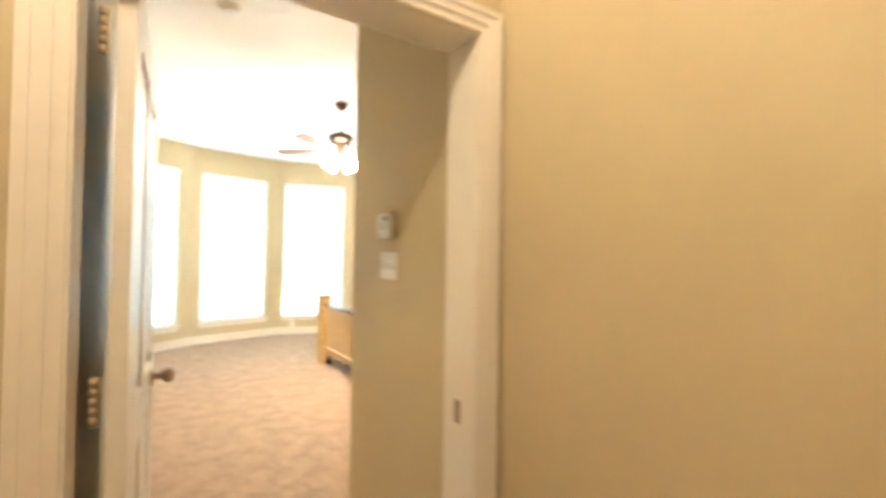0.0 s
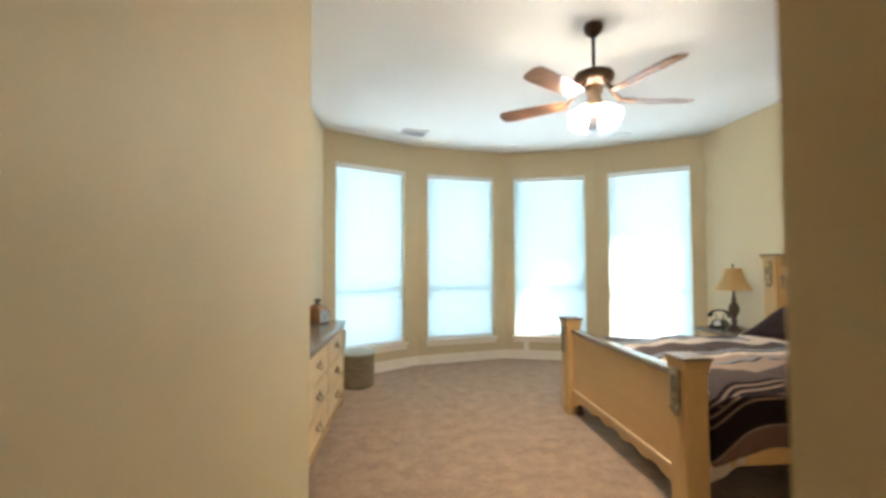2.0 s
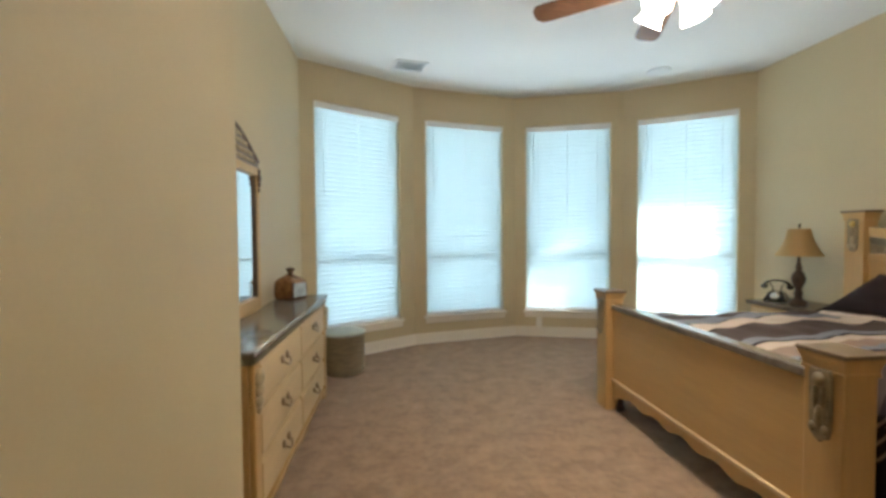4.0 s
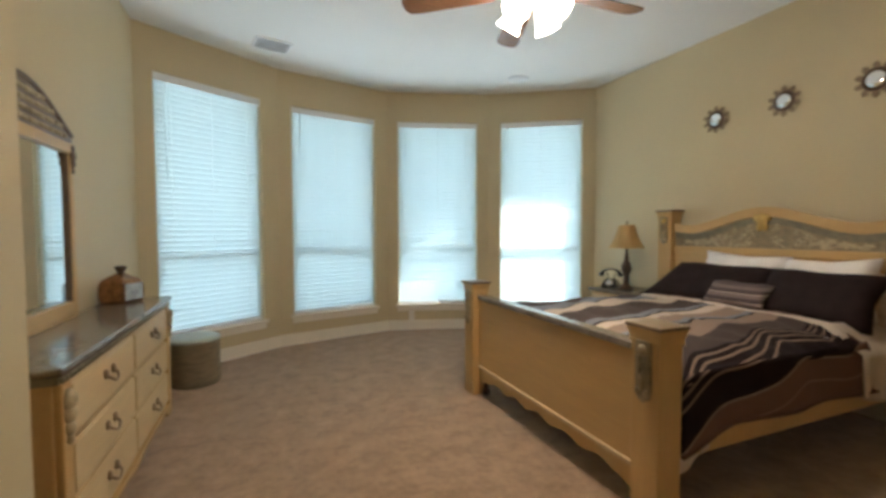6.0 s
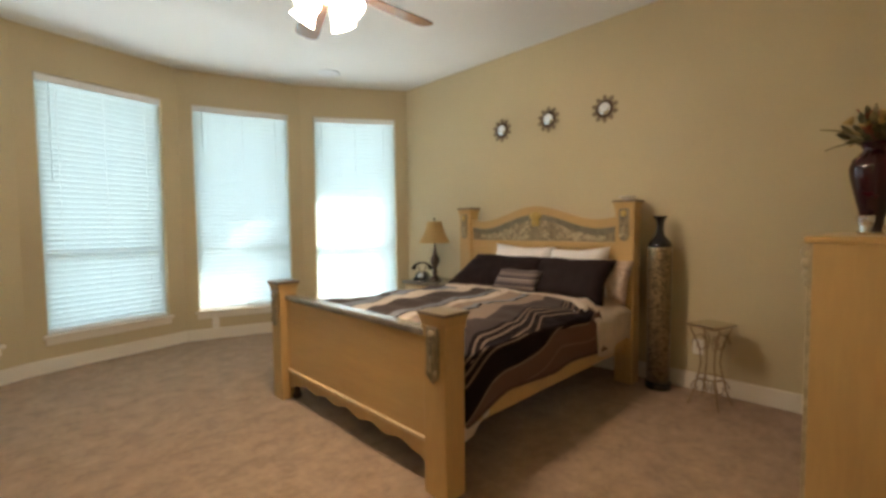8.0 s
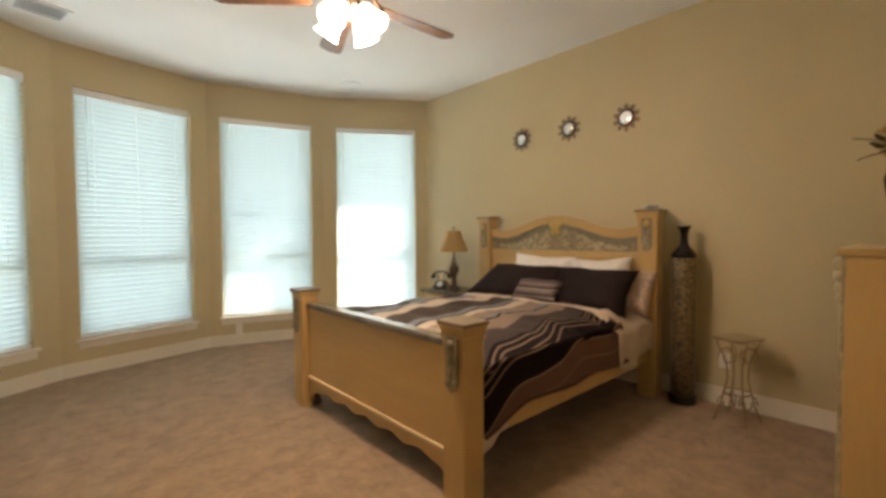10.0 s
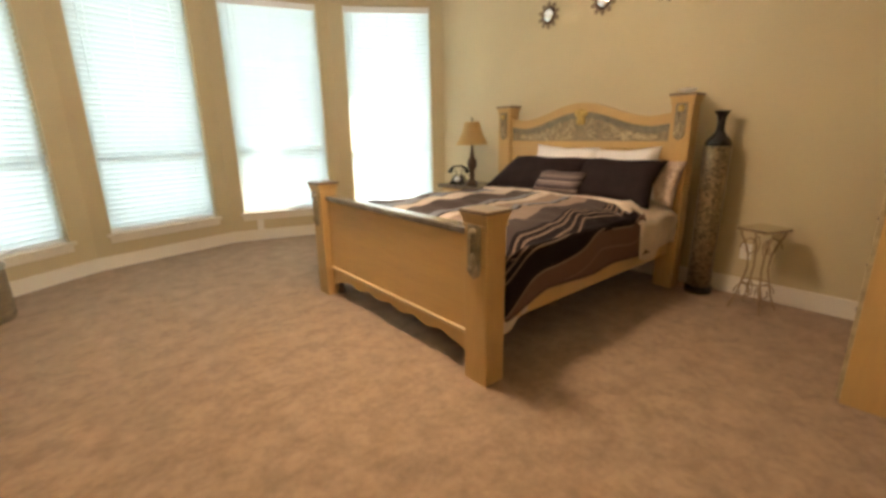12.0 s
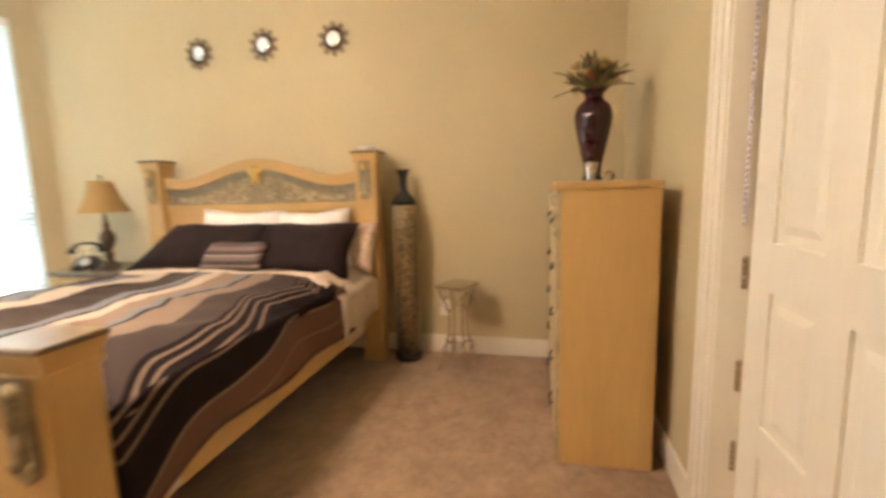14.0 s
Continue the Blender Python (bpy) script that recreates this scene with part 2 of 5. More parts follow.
def make_stripes():
    """Wavy woven bands, laid out along the cover's own width."""
    m, n, l, p = nodes_of("striped_comforter")
    uv = n.new("ShaderNodeUVMap")
    uv.uv_map = "UVMap"
    sep = n.new("ShaderNodeSeparateXYZ")
    l.new(uv.outputs[0], sep.inputs[0])

    def wave(k, phase, amp):
        a = n.new("ShaderNodeMath")
        a.operation = 'MULTIPLY_ADD'
        a.inputs[1].default_value, a.inputs[2].default_value = k, phase
        l.new(sep.outputs[0], a.inputs[0])
        s = n.new("ShaderNodeMath")
        s.operation = 'SINE'
        l.new(a.outputs[0], s.inputs[0])
        g = n.new("ShaderNodeMath")
        g.operation = 'MULTIPLY'
        g.inputs[1].default_value = amp
        l.new(s.outputs[0], g.inputs[0])
        return g.outputs[0]

    slant = n.new("ShaderNodeMath")
    slant.operation = 'MULTIPLY_ADD'
    slant.inputs[1].default_value, slant.inputs[2].default_value = 0.165, -0.545
    l.new(sep.outputs[0], slant.inputs[0])
    total = sep.outputs[1]
    for w in (slant.outputs[0], wave(9.0, 2.6, 0.027), wave(4.3, 0.4, 0.024), wave(19.0, 1.0, 0.004)):
        ad = n.new("ShaderNodeMath")
        ad.operation = 'ADD'
        l.new(total, ad.inputs[0])
        l.new(w, ad.inputs[1])
        total = ad.outputs[0]
    mr = n.new("ShaderNodeMapRange")
    mr.inputs["From Min"].default_value, mr.inputs["From Max"].default_value = -0.4, 2.4
    l.new(total, mr.inputs["Value"])
    ramp = n.new("ShaderNodeValToRGB")
    ramp.color_ramp.interpolation = 'CONSTANT'
    blue, choc, cream, taupe = (0.22, 0.225, 0.245), (0.022, 0.014, 0.014), (0.58, 0.47, 0.37), (0.075, 0.055, 0.048)
    line = (0.24, 0.165, 0.115)
    tan, black, brown = (0.29, 0.21, 0.155), (0.016, 0.010, 0.011), (0.165, 0.092, 0.066)
    bands = [(-0.4, blue), (0.10, taupe), (0.22, blue), (0.40, choc), (0.43, cream), (0.62, choc), (0.645, taupe), (0.86, blue), (0.915, choc), (0.935, cream), (1.02, tan), (1.155, blue),
             (1.205, choc), (1.225, tan), (1.37, taupe), (1.535, black), (1.55, line), (1.562, black), (1.588, line), (1.60, black), (1.628, line), (1.64, black), (1.668, line), (1.68, black),
             (1.815, tan), (1.83, brown), (1.935, (0.26, 0.16, 0.115)), (1.95, brown)]
    els = ramp.color_ramp.elements
    for i, (s, c) in enumerate(bands):
        e = els[i] if i < 2 else els.new((s + 0.4) / 2.8)
        e.position, e.color = (s + 0.4) / 2.8, (*c, 1)
    l.new(mr.outputs[0], ramp.inputs[0])
    tc = n.new("ShaderNodeTexCoord")
    no = n.new("ShaderNodeTexNoise")
    no.inputs["Scale"].default_value = 260
    l.new(tc.outputs["Object"], no.inputs["Vector"])
    mx = n.new("ShaderNodeMix")
    mx.data_type, mx.blend_type = 'RGBA', 'MULTIPLY'
    mx.inputs["Factor"].default_value = 0.25
    l.new(ramp.outputs[0], mx.inputs["A"])
    l.new(no.outputs[0], mx.inputs["B"])
    l.new(mx.outputs["Result"], p.inputs["Base Color"])
    p.inputs["Roughness"].default_value = 0.85
    p.inputs["Specular IOR Level"].default_value = 0.1
    b = n.new("ShaderNodeBump")
    b.inputs["Strength"].default_value, b.inputs["Distance"].default_value = 0.25, 0.004
    l.new(no.outputs[0], b.inputs["Height"])
    l.new(b.outputs[0], p.inputs["Normal"])
    return m


def make_mosaic():
    m, n, l, p = nodes_of("bronze_mirror_mosaic")
    tc = n.new("ShaderNodeTexCoord")
    v = n.new("ShaderNodeTexVoronoi")
    v.inputs["Scale"].default_value = 55
    l.new(tc.outputs["Object"], v.inputs["Vector"])
    ramp = n.new("ShaderNodeValToRGB")
    ramp.color_ramp.elements[0].color, ramp.color_ramp.elements[1].color = (0.10, 0.075, 0.045, 1), (0.46, 0.36, 0.22, 1)
    l.new(v.outputs["Color"], ramp.inputs[0])
    l.new(ramp.outputs[0], p.inputs["Base Color"])
    p.inputs["Metallic"].default_value, p.inputs["Roughness"].default_value = 0.75, 0.28
    b = n.new("ShaderNodeBump")
    b.inputs["Strength"].default_value, b.inputs["Distance"].default_value = 0.5, 0.004
    l.new(v.outputs["Distance"], b.inputs["Height"])
    l.new(b.outputs[0], p.inputs["Normal"])
    return m


CARPET = make_carpet()
SLAT = make_translucent("blind_slat", (0.81, 0.865, 0.855), 0.54, 0.45)
SHADE_GOLD = make_translucent("gold_lampshade", (0.62, 0.41, 0.15), 0.40, 0.6)
GLASS = make_glass("clear_glass")
TABLEG = make_glass("table_glass", (0.93, 0.97, 0.95))
TABLEM = mat("smoked_mirror_glass", (0.66, 0.62, 0.55), 0.06, 1.0, var=0.03, bump=0.0)
GLOW = make_glow("frosted_lit_glass", WARM, SHADE_GLOW)
STRIPES = make_stripes()
HEM = mat("brown_hem", (0.13, 0.075, 0.055), 0.85, var=0.1, bump=0.1, spec=0.1)
MOSAIC = make_mosaic()
MIRROR = mat("mirror_silver", (0.88, 0.89, 0.88), 0.02, 1.0, var=0.0, bump=0.0)

# ---- mesh helpers ----


def box(bm, x0, x1, y0, y1, z0, z1, bevel=0.0):
    vs = [bm.verts.new((x, y, z)) for z in (z0, z1) for y in (y0, y1) for x in (x0, x1)]
    fs = [bm.faces.new([vs[i] for i in q]) for q in
          ((0, 2, 3, 1), (4, 5, 7, 6), (0, 1, 5, 4), (2, 6, 7, 3), (0, 4, 6, 2), (1, 3, 7, 5))]
    if bevel:
        es = list({e for f in fs for e in f.edges})
        bmesh.ops.bevel(bm, geom=es, offset=bevel, segments=2, profile=0.5, affect='EDGES')
    return bm


def hexa(bm, low, high, z0, z1):
    """A prism over a four-sided plan (low and high are the same ring)."""
    a = [bm.verts.new((x, y, z0)) for x, y in low]
    b = [bm.verts.new((x, y, z1)) for x, y in high]
    bm.faces.new(a[::-1])
    bm.faces.new(b)
    k = len(a)
    for i in range(k):
        bm.faces.new((a[i], a[(i + 1) % k], b[(i + 1) % k], b[i]))
    return bm


def lathe(profile, n=28, bm=None, m=None, close=True):
    """Turns (radius, height) pairs about z."""
    bm = bm or bmesh.new()
    rings = []
    for r, z in profile:
        ring = []
        for i in range(n):
            a = 2 * math.pi * i / n
            co = Vector((r * math.cos(a), r * math.sin(a), z))
            ring.append(bm.verts.new(m @ co if m else co))
        rings.append(ring)
    for a, b in zip(rings, rings[1:]):
        for i in range(n):
            f = bm.faces.new((a[i], a[(i + 1) % n], b[(i + 1) % n], b[i]))
            f.smooth = True
    if close:
        bm.faces.new(rings[0][::-1])
        bm.faces.new(rings[-1])
    return bm


def prism(pts, axis, a, b, bm=None, bevel=0.0):
    """Extrudes a 2D outline along an axis. axis x: pts are (y, z); axis y: (x, z); axis z: (x, y)."""
    bm = bm or bmesh.new()

    def at(p, d):
        return {"x": (d, p[0], p[1]), "y": (p[0], d, p[1]), "z": (p[0], p[1], d)}[axis]
    lo = [bm.verts.new(at(p, a)) for p in pts]
    hi = [bm.verts.new(at(p, b)) for p in pts]
    k = len(pts)
    f0, f1 = bm.faces.new(lo[::-1]), bm.faces.new(hi)
    for i in range(k):
        bm.faces.new((lo[i], lo[(i + 1) % k], hi[(i + 1) % k], hi[i]))
    if bevel:
        es = list({e for f in (f0, f1) for e in f.edges})
        bmesh.ops.bevel(bm, geom=es, offset=bevel, segments=2, profile=0.5, affect='EDGES')
    return bm


def tube(path, r, n=8, bm=None):
    """A round bar along points; r may be a number or one radius a point."""
    bm = bm or bmesh.new()
    pts = [Vector(p) for p in path]
    rings = []
    up = Vector((0.31, 0.17, 0.93)).normalized()
    for i, p in enumerate(pts):
        d = (pts[min(i + 1, len(pts) - 1)] - pts[max(i - 1, 0)]).normalized()
        s = d.cross(up)
        s = s.normalized() if s.length > 1e-4 else d.cross(Vector((1, 0, 0))).normalized()
        t = s.cross(d)
        rr = r[i] if isinstance(r, (list, tuple)) else r
        rings.append([bm.verts.new(p + rr * (math.cos(2 * math.pi * k / n) * s + math.sin(2 * math.pi * k / n) * t)) for k in range(n)])
    for a, b in zip(rings, rings[1:]):
        for k in range(n):
            bm.faces.new((a[k], a[(k + 1) % n], b[(k + 1) % n], b[k])).smooth = True
    bm.faces.new(rings[0][::-1])
    bm.faces.new(rings[-1])
    return bm


def ball(bm, c, rx, ry, rz, u=12, v=8):
    ret = bmesh.ops.create_uvsphere(bm, u_segments=u, v_segments=v, radius=1.0)
    for w in ret["verts"]:
        w.co = Vector((w.co.x * rx + c[0], w.co.y * ry + c[1], w.co.z * rz + c[2]))
        for f in w.link_faces:
            f.smooth = True
    return bm


def finish(bm, name, material):
    bmesh.ops.recalc_face_normals(bm, faces=bm.faces)
    me = bpy.data.meshes.new(name)
    bm.to_mesh(me)
    bm.free()
    me.materials.append(material)
    return me


def part(name, bm, material, parent=None, label=""):
    ob = new(name, finish(bm, name, material))
    if parent is not None:
        ob.parent = parent
        ob.matrix_parent_inverse = parent.matrix_basis.inverted() if parent.parent is None else Matrix.Identity(4)
    return tagged(ob, label) if label else ob


def thing(name, at, label, category, group=""):
    ob = new(name)
    ob.empty_display_size = 0.1
    ob.location = at
    return tagged(ob, label, category, group)


def structure(name, bm, material, label, category):
    return tagged(part(name, bm, material), label, category, kind="structure")


def bx(*a, bevel=0.0):
    return box(bmesh.new(), *a, bevel=bevel)


# ---- large structure ----
H = 3.05
EAST, SOUTH, WEST, NICHE = 4.64, 2.92, -0.19, 4.41
PR, PL = 1.318, 0.36          # passage side walls
HALL_Y0, HALL_Y1 = 1.735, 1.885   # door wall
CORNERS = [(-0.19, 7.62), (0.955, 8.365), (2.262, 8.681), (3.52, 8.31), (4.64, 7.582)]
WIN = [(0.15, 1.165), (0.145, 1.175), (0.135, 1.168), (0.155, 1.182)]
SILL, HEAD = 0.335, 2.675
T = 0.16

floor = bx(-1.2, 4.9, -1.6, 9.0, -0.12, 0.0)
structure("floor", floor, CARPET, "beige-brown plush wall-to-wall carpet with trodden patches", "carpet")
structure("ceiling", bx(-1.2, 4.9, -1.6, 9.0, H, H + 0.12), CEIL, "flat off-white textured ceiling", "ceiling")
structure("ground", bx(-300, 300, -300, 300, -0.6, -0.4), GRASS, "mown lawn outside", "ground")

east = bx(EAST, EAST + T, SOUTH - T, CORNERS[4][1] + 0.10, 0, H)
structure("wall_east", east, WALL, "tan painted bedroom wall behind the bed", "wall")
structure("wall_west", bx(WEST - T, WEST, NICHE - T, CORNERS[0][1] + 0.12, 0, H), WALL, "tan painted wall behind the dresser", "wall")
structure("wall_niche", bx(WEST, PL - 0.12, NICHE - 0.12, NICHE, 0, H), WALL, "tan painted return wall beside the passage", "wall")
pl = [(PL - 0.26, HALL_Y1), (PL - 0.055, HALL_Y1), (PL, NICHE), (PL - 0.12, NICHE)]
structure("wall_passage_left", hexa(bmesh.new(), pl, pl, 0, H), WALL, "tan painted passage wall behind the open door", "wall")
structure("wall_passage_right", bx(PR, PR + 0.12, HALL_Y1, SOUTH - 0.07, 0, H), WALL, "tan painted passage wall with thermostat and switches", "wall")
# south wall with the closed closet door
DX0, DX1, DH = 2.24, 3.07, 2.05
south = bmesh.new()
sw_ring = [(PR + 0.12, SOUTH - 0.19), (DX0, SOUTH - 0.12), (DX0, SOUTH), (PR + 0.12, SOUTH - 0.07)]
hexa(south, sw_ring, sw_ring, 0, H)
box(south, DX1, EAST, SOUTH - 0.12, SOUTH, 0, H)
box(south, DX0, DX1, SOUTH - 0.12, SOUTH, DH, H)
structure("wall_south", south, WALL, "tan painted wall with a white door beside the chest", "wall")
structure("closet_backing", bx(DX0 - 0.1, DX1 + 0.1, SOUTH - 0.9, SOUTH - 0.8, 0, H), WALL, "plain wall behind the closet door", "wall")
# hall door wall
OX0, OX1, OH = 0.318, 1.246, 2.09
hallw = bmesh.new()
box(hallw, -1.2, OX0 - 0.02, HALL_Y0, HALL_Y1, 0, H)
box(hallw, OX1 + 0.02, 1.34, HALL_Y0, HALL_Y1, 0, H)
box(hallw, OX0 - 0.02, OX1 + 0.02, HALL_Y0, HALL_Y1, OH + 0.02, H)
structure("wall_hall_door", hallw, WALL, "tan painted hall wall round the bedroom doorway", "wall")
structure("wall_hall_right", bx(1.34, 1.46, -1.6, HALL_Y1, 0, H), WALL, "tan painted hall side wall", "wall")
structure("wall_hall_left", bx(-1.2, -1.08, -1.6, HALL_Y0, 0, H), WALL, "tan painted hall side wall", "wall")
structure("wall_hall_back", bx(-1.08, 1.34, -1.6, -1.48, 0, H), WALL, "tan painted hall end wall", "wall")


def seg(i):
    a, b = Vector(CORNERS[i]), Vector(CORNERS[i + 1])
    d = (b - a).normalized()
    return a, d, Vector((-d.y, d.x)), (b - a).length


def plan(i, u, w):
    """A place in the plan, u along bay wall i and w outwards."""
    a, d, n, _ = seg(i)
    p = a + d * u + n * w
    return (p.x, p.y)


def slab(bm, i, u0, u1, w0, w1, z0, z1, e0=0.0, e1=0.0):
    ring = [plan(i, u0, w0), plan(i, u1, w0), plan(i, u1 + e1, w1), plan(i, u0 - e0, w1)]
    return hexa(bm, ring, ring, z0, z1)


def local(i):
    a, d, n, _ = seg(i)
    return Matrix(((d.x, n.x, 0, a.x), (d.y, n.y, 0, a.y), (0, 0, 1, 0), (0, 0, 0, 1)))


SKY_COLOR = (0.90, 0.97, 0.955)
for i in range(4):
    u0, u1 = WIN[i]
    length = seg(i)[3]
    e0, e1 = (0.0 if i == 0 else 0.025), (0.0 if i == 3 else 0.025)
    bm = bmesh.new()
    slab(bm, i, 0, u0, 0, T, 0, H, e0, 0)
    slab(bm, i, u1, length, 0, T, 0, H, 0, e1)
    slab(bm, i, u0, u1, 0, T, 0, SILL)
    slab(bm, i, u0, u1, 0, T, HEAD, H)
    structure("wall_bay_%d" % (i + 1), bm, WALL, "tan painted bay wall with a tall window", "wall")
    bm = bmesh.new()
    slab(bm, i, 0, length, -0.014, 0, 0, 0.125, -0.0, -0.0)
    structure("baseboard_bay_%d" % (i + 1), bm, TRIM, "cream painted baseboard under the window", "baseboard")
    # unseen overhang, added to keep the sun off the upper panes
    bm = bmesh.new()
    slab(bm, i, 0, length, T + 0.002, SUNSHADE, 2.80, 2.95, 0.0, 1.5 if i == 3 else 0.32)
    structure("eave_%d" % (i + 1), bm, STUCCO, "unseen overhang added to shade the upper panes", "eave")
    # window
    win = new("window_%d" % (i + 1))
    win.matrix_basis = local(i)
    tagged(win, "tall white single-hung window behind closed blinds", "window", "bay windows", "structure")
    k = local(i)

    def wbox(*boxes, bevel=0.0):
        b = bmesh.new()
        for q in boxes:
            box(b, *q, bevel=bevel)
        b.transform(k)
        return b
    f0, f1 = 0.085, 0.145
    mid = 1.045
    part("window_frame", wbox((u0, u0 + 0.045, f0, f1, SILL, HEAD), (u1 - 0.045, u1, f0, f1, SILL, HEAD),
                              (u0 + 0.045, u1 - 0.045, f0, f1, SILL, SILL + 0.05), (u0 + 0.045, u1 - 0.045, f0, f1, HEAD - 0.05, HEAD)), VINYL, win)
    part("meeting_rail", wbox((u0 + 0.045, u1 - 0.045, f0 - 0.005, f1 - 0.01, mid - 0.02, mid + 0.02), bevel=0.004), VINYL, win)
    for z0, z1 in ((SILL + 0.05, mid - 0.02), (mid + 0.02, HEAD - 0.05)):
        pane = part("pane", wbox((u0 + 0.045, u1 - 0.045, 0.112, 0.118, z0, z1)), GLASS, win)
        pane.visible_shadow = False
    part("window_sill", wbox((u0 - 0.035, u1 + 0.035, -0.035, 0.0, SILL - 0.028, SILL + 0.002), (u0, u1, 0.0, f0, SILL - 0.02, SILL + 0.002), bevel=0.006), TRIM, win)
    part("apron", wbox((u0 - 0.015, u1 + 0.015, -0.014, -0.0, SILL - 0.088, SILL - 0.028), bevel=0.004), TRIM, win)
    # daylight in the opening
    a2, d2, n2, _ = seg(i)
    cu = (u0 + u1) / 2
    c = plan(i, cu, T + 0.12)
    lamp("sky_light", 'AREA', SKY_POWER[i], SKY_COLOR, look((c[0], c[1], 1.5), (c[0] - n2.x, c[1] - n2.y, 1.5)), size=1.0, size_y=2.3)

# baseboards and trim of the other walls
BB = [("east", EAST - 0.014, EAST, SOUTH, CORNERS[4][1]), ("west", WEST, WEST + 0.014, NICHE, CORNERS[0][1]),
      ("passage_right", PR - 0.014, PR, HALL_Y1 + 0.02, SOUTH - 0.07)]
for nm, x0, x1, y0, y1 in BB:
    structure("baseboard_" + nm, bx(x0, x1, y0, y1, 0, 0.13, bevel=0.004), TRIM, "cream painted baseboard", "baseboard")
bp = [(PL - 0.053, HALL_Y1 + 0.1), (PL - 0.039, HALL_Y1 + 0.1), (PL + 0.014, NICHE), (PL, NICHE)]
structure("baseboard_passage_left", hexa(bmesh.new(), bp, bp, 0, 0.13), TRIM, "cream painted baseboard", "baseboard")
structure("baseboard_niche", bx(WEST + 0.014, PL + 0.014, NICHE, NICHE + 0.014, 0, 0.13, bevel=0.004), TRIM, "cream painted baseboard", "baseboard")
structure("baseboard_south_a", bx(DX1 + 0.10, EAST - 0.014, SOUTH, SOUTH + 0.014, 0, 0.13, bevel=0.004), TRIM, "cream painted baseboard", "baseboard")
bs = [(PR - 0.014, SOUTH - 0.07), (DX0 - 0.11, SOUTH - 0.006), (DX0 - 0.11, SOUTH + 0.009), (PR - 0.014, SOUTH - 0.056)]
structure("baseboard_south_b", hexa(bmesh.new(), bs, bs, 0, 0.13), TRIM, "cream painted baseboard", "baseboard")


def casing(x0, x1, top, y, s, name, wide=1.0):
    """Stepped door casing on a wall face at y, standing out by s (signed)."""
    bm = bmesh.new()
    for o0, o1, d in ((0.006, 0.030, 0.012), (0.030, 0.058, 0.018), (0.058, 0.078, 0.022)):
        o0, o1 = (o0 * wide, o1 * wide)
        ys = sorted((y, y + s * d))
        box(bm, x0 - o1, x0 - o0, ys[0], ys[1], 0, top + o1)
        box(bm, x1 + o0, x1 + o1, ys[0], ys[1], 0, top + o1)
        box(bm, x0 - o0, x1 + o0, ys[0], ys[1], top + o0, top + o1)
    structure(name, bm, TRIM, "cream painted moulded door casing", "door casing")


casing(OX0, OX1, OH, HALL_Y0, -1, "trim_hall_door")
jamb = bmesh.new()
box(jamb, OX0 - 0.02, OX0, HALL_Y0 - 0.004, HALL_Y1 + 0.004, 0, OH + 0.02)
box(jamb, OX1, OX1 + 0.02, HALL_Y0 - 0.004, HALL_Y1 + 0.004, 0, OH + 0.02)
box(jamb, OX0, OX1, HALL_Y0 - 0.004, HALL_Y1 + 0.004, OH, OH + 0.02)
structure("trim_hall_jamb", jamb, TRIM, "cream painted door jamb with stop", "door jamb")
rc = bmesh.new()
box(rc, OX1 + 0.008, PR, HALL_Y1, HALL_Y1 + 0.016, 0, OH + 0.07)
box(rc, OX0 + 0.0, OX1 + 0.006, HALL_Y1 + 0.004, HALL_Y1 + 0.016, OH + 0.006, OH + 0.07)
structure("trim_hall_inner", rc, TRIM, "cream painted casing on the bedroom side", "door casing")
casing(DX0 + 0.02, DX1 - 0.02, DH - 0.02, SOUTH, 1, "trim_closet_door", 1.5)
jamb = bmesh.new()
box(jamb, DX0, DX0 + 0.02, SOUTH - 0.124, SOUTH + 0.004, 0, DH)
box(jamb, DX1 - 0.02, DX1, SOUTH - 0.124, SOUTH + 0.004, 0, DH)
box(jamb, DX0 + 0.02, DX1 - 0.02, SOUTH - 0.124, SOUTH + 0.004, DH - 0.02, DH)
structure("trim_closet_jamb", jamb, TRIM, "cream painted door jamb", "door jamb")


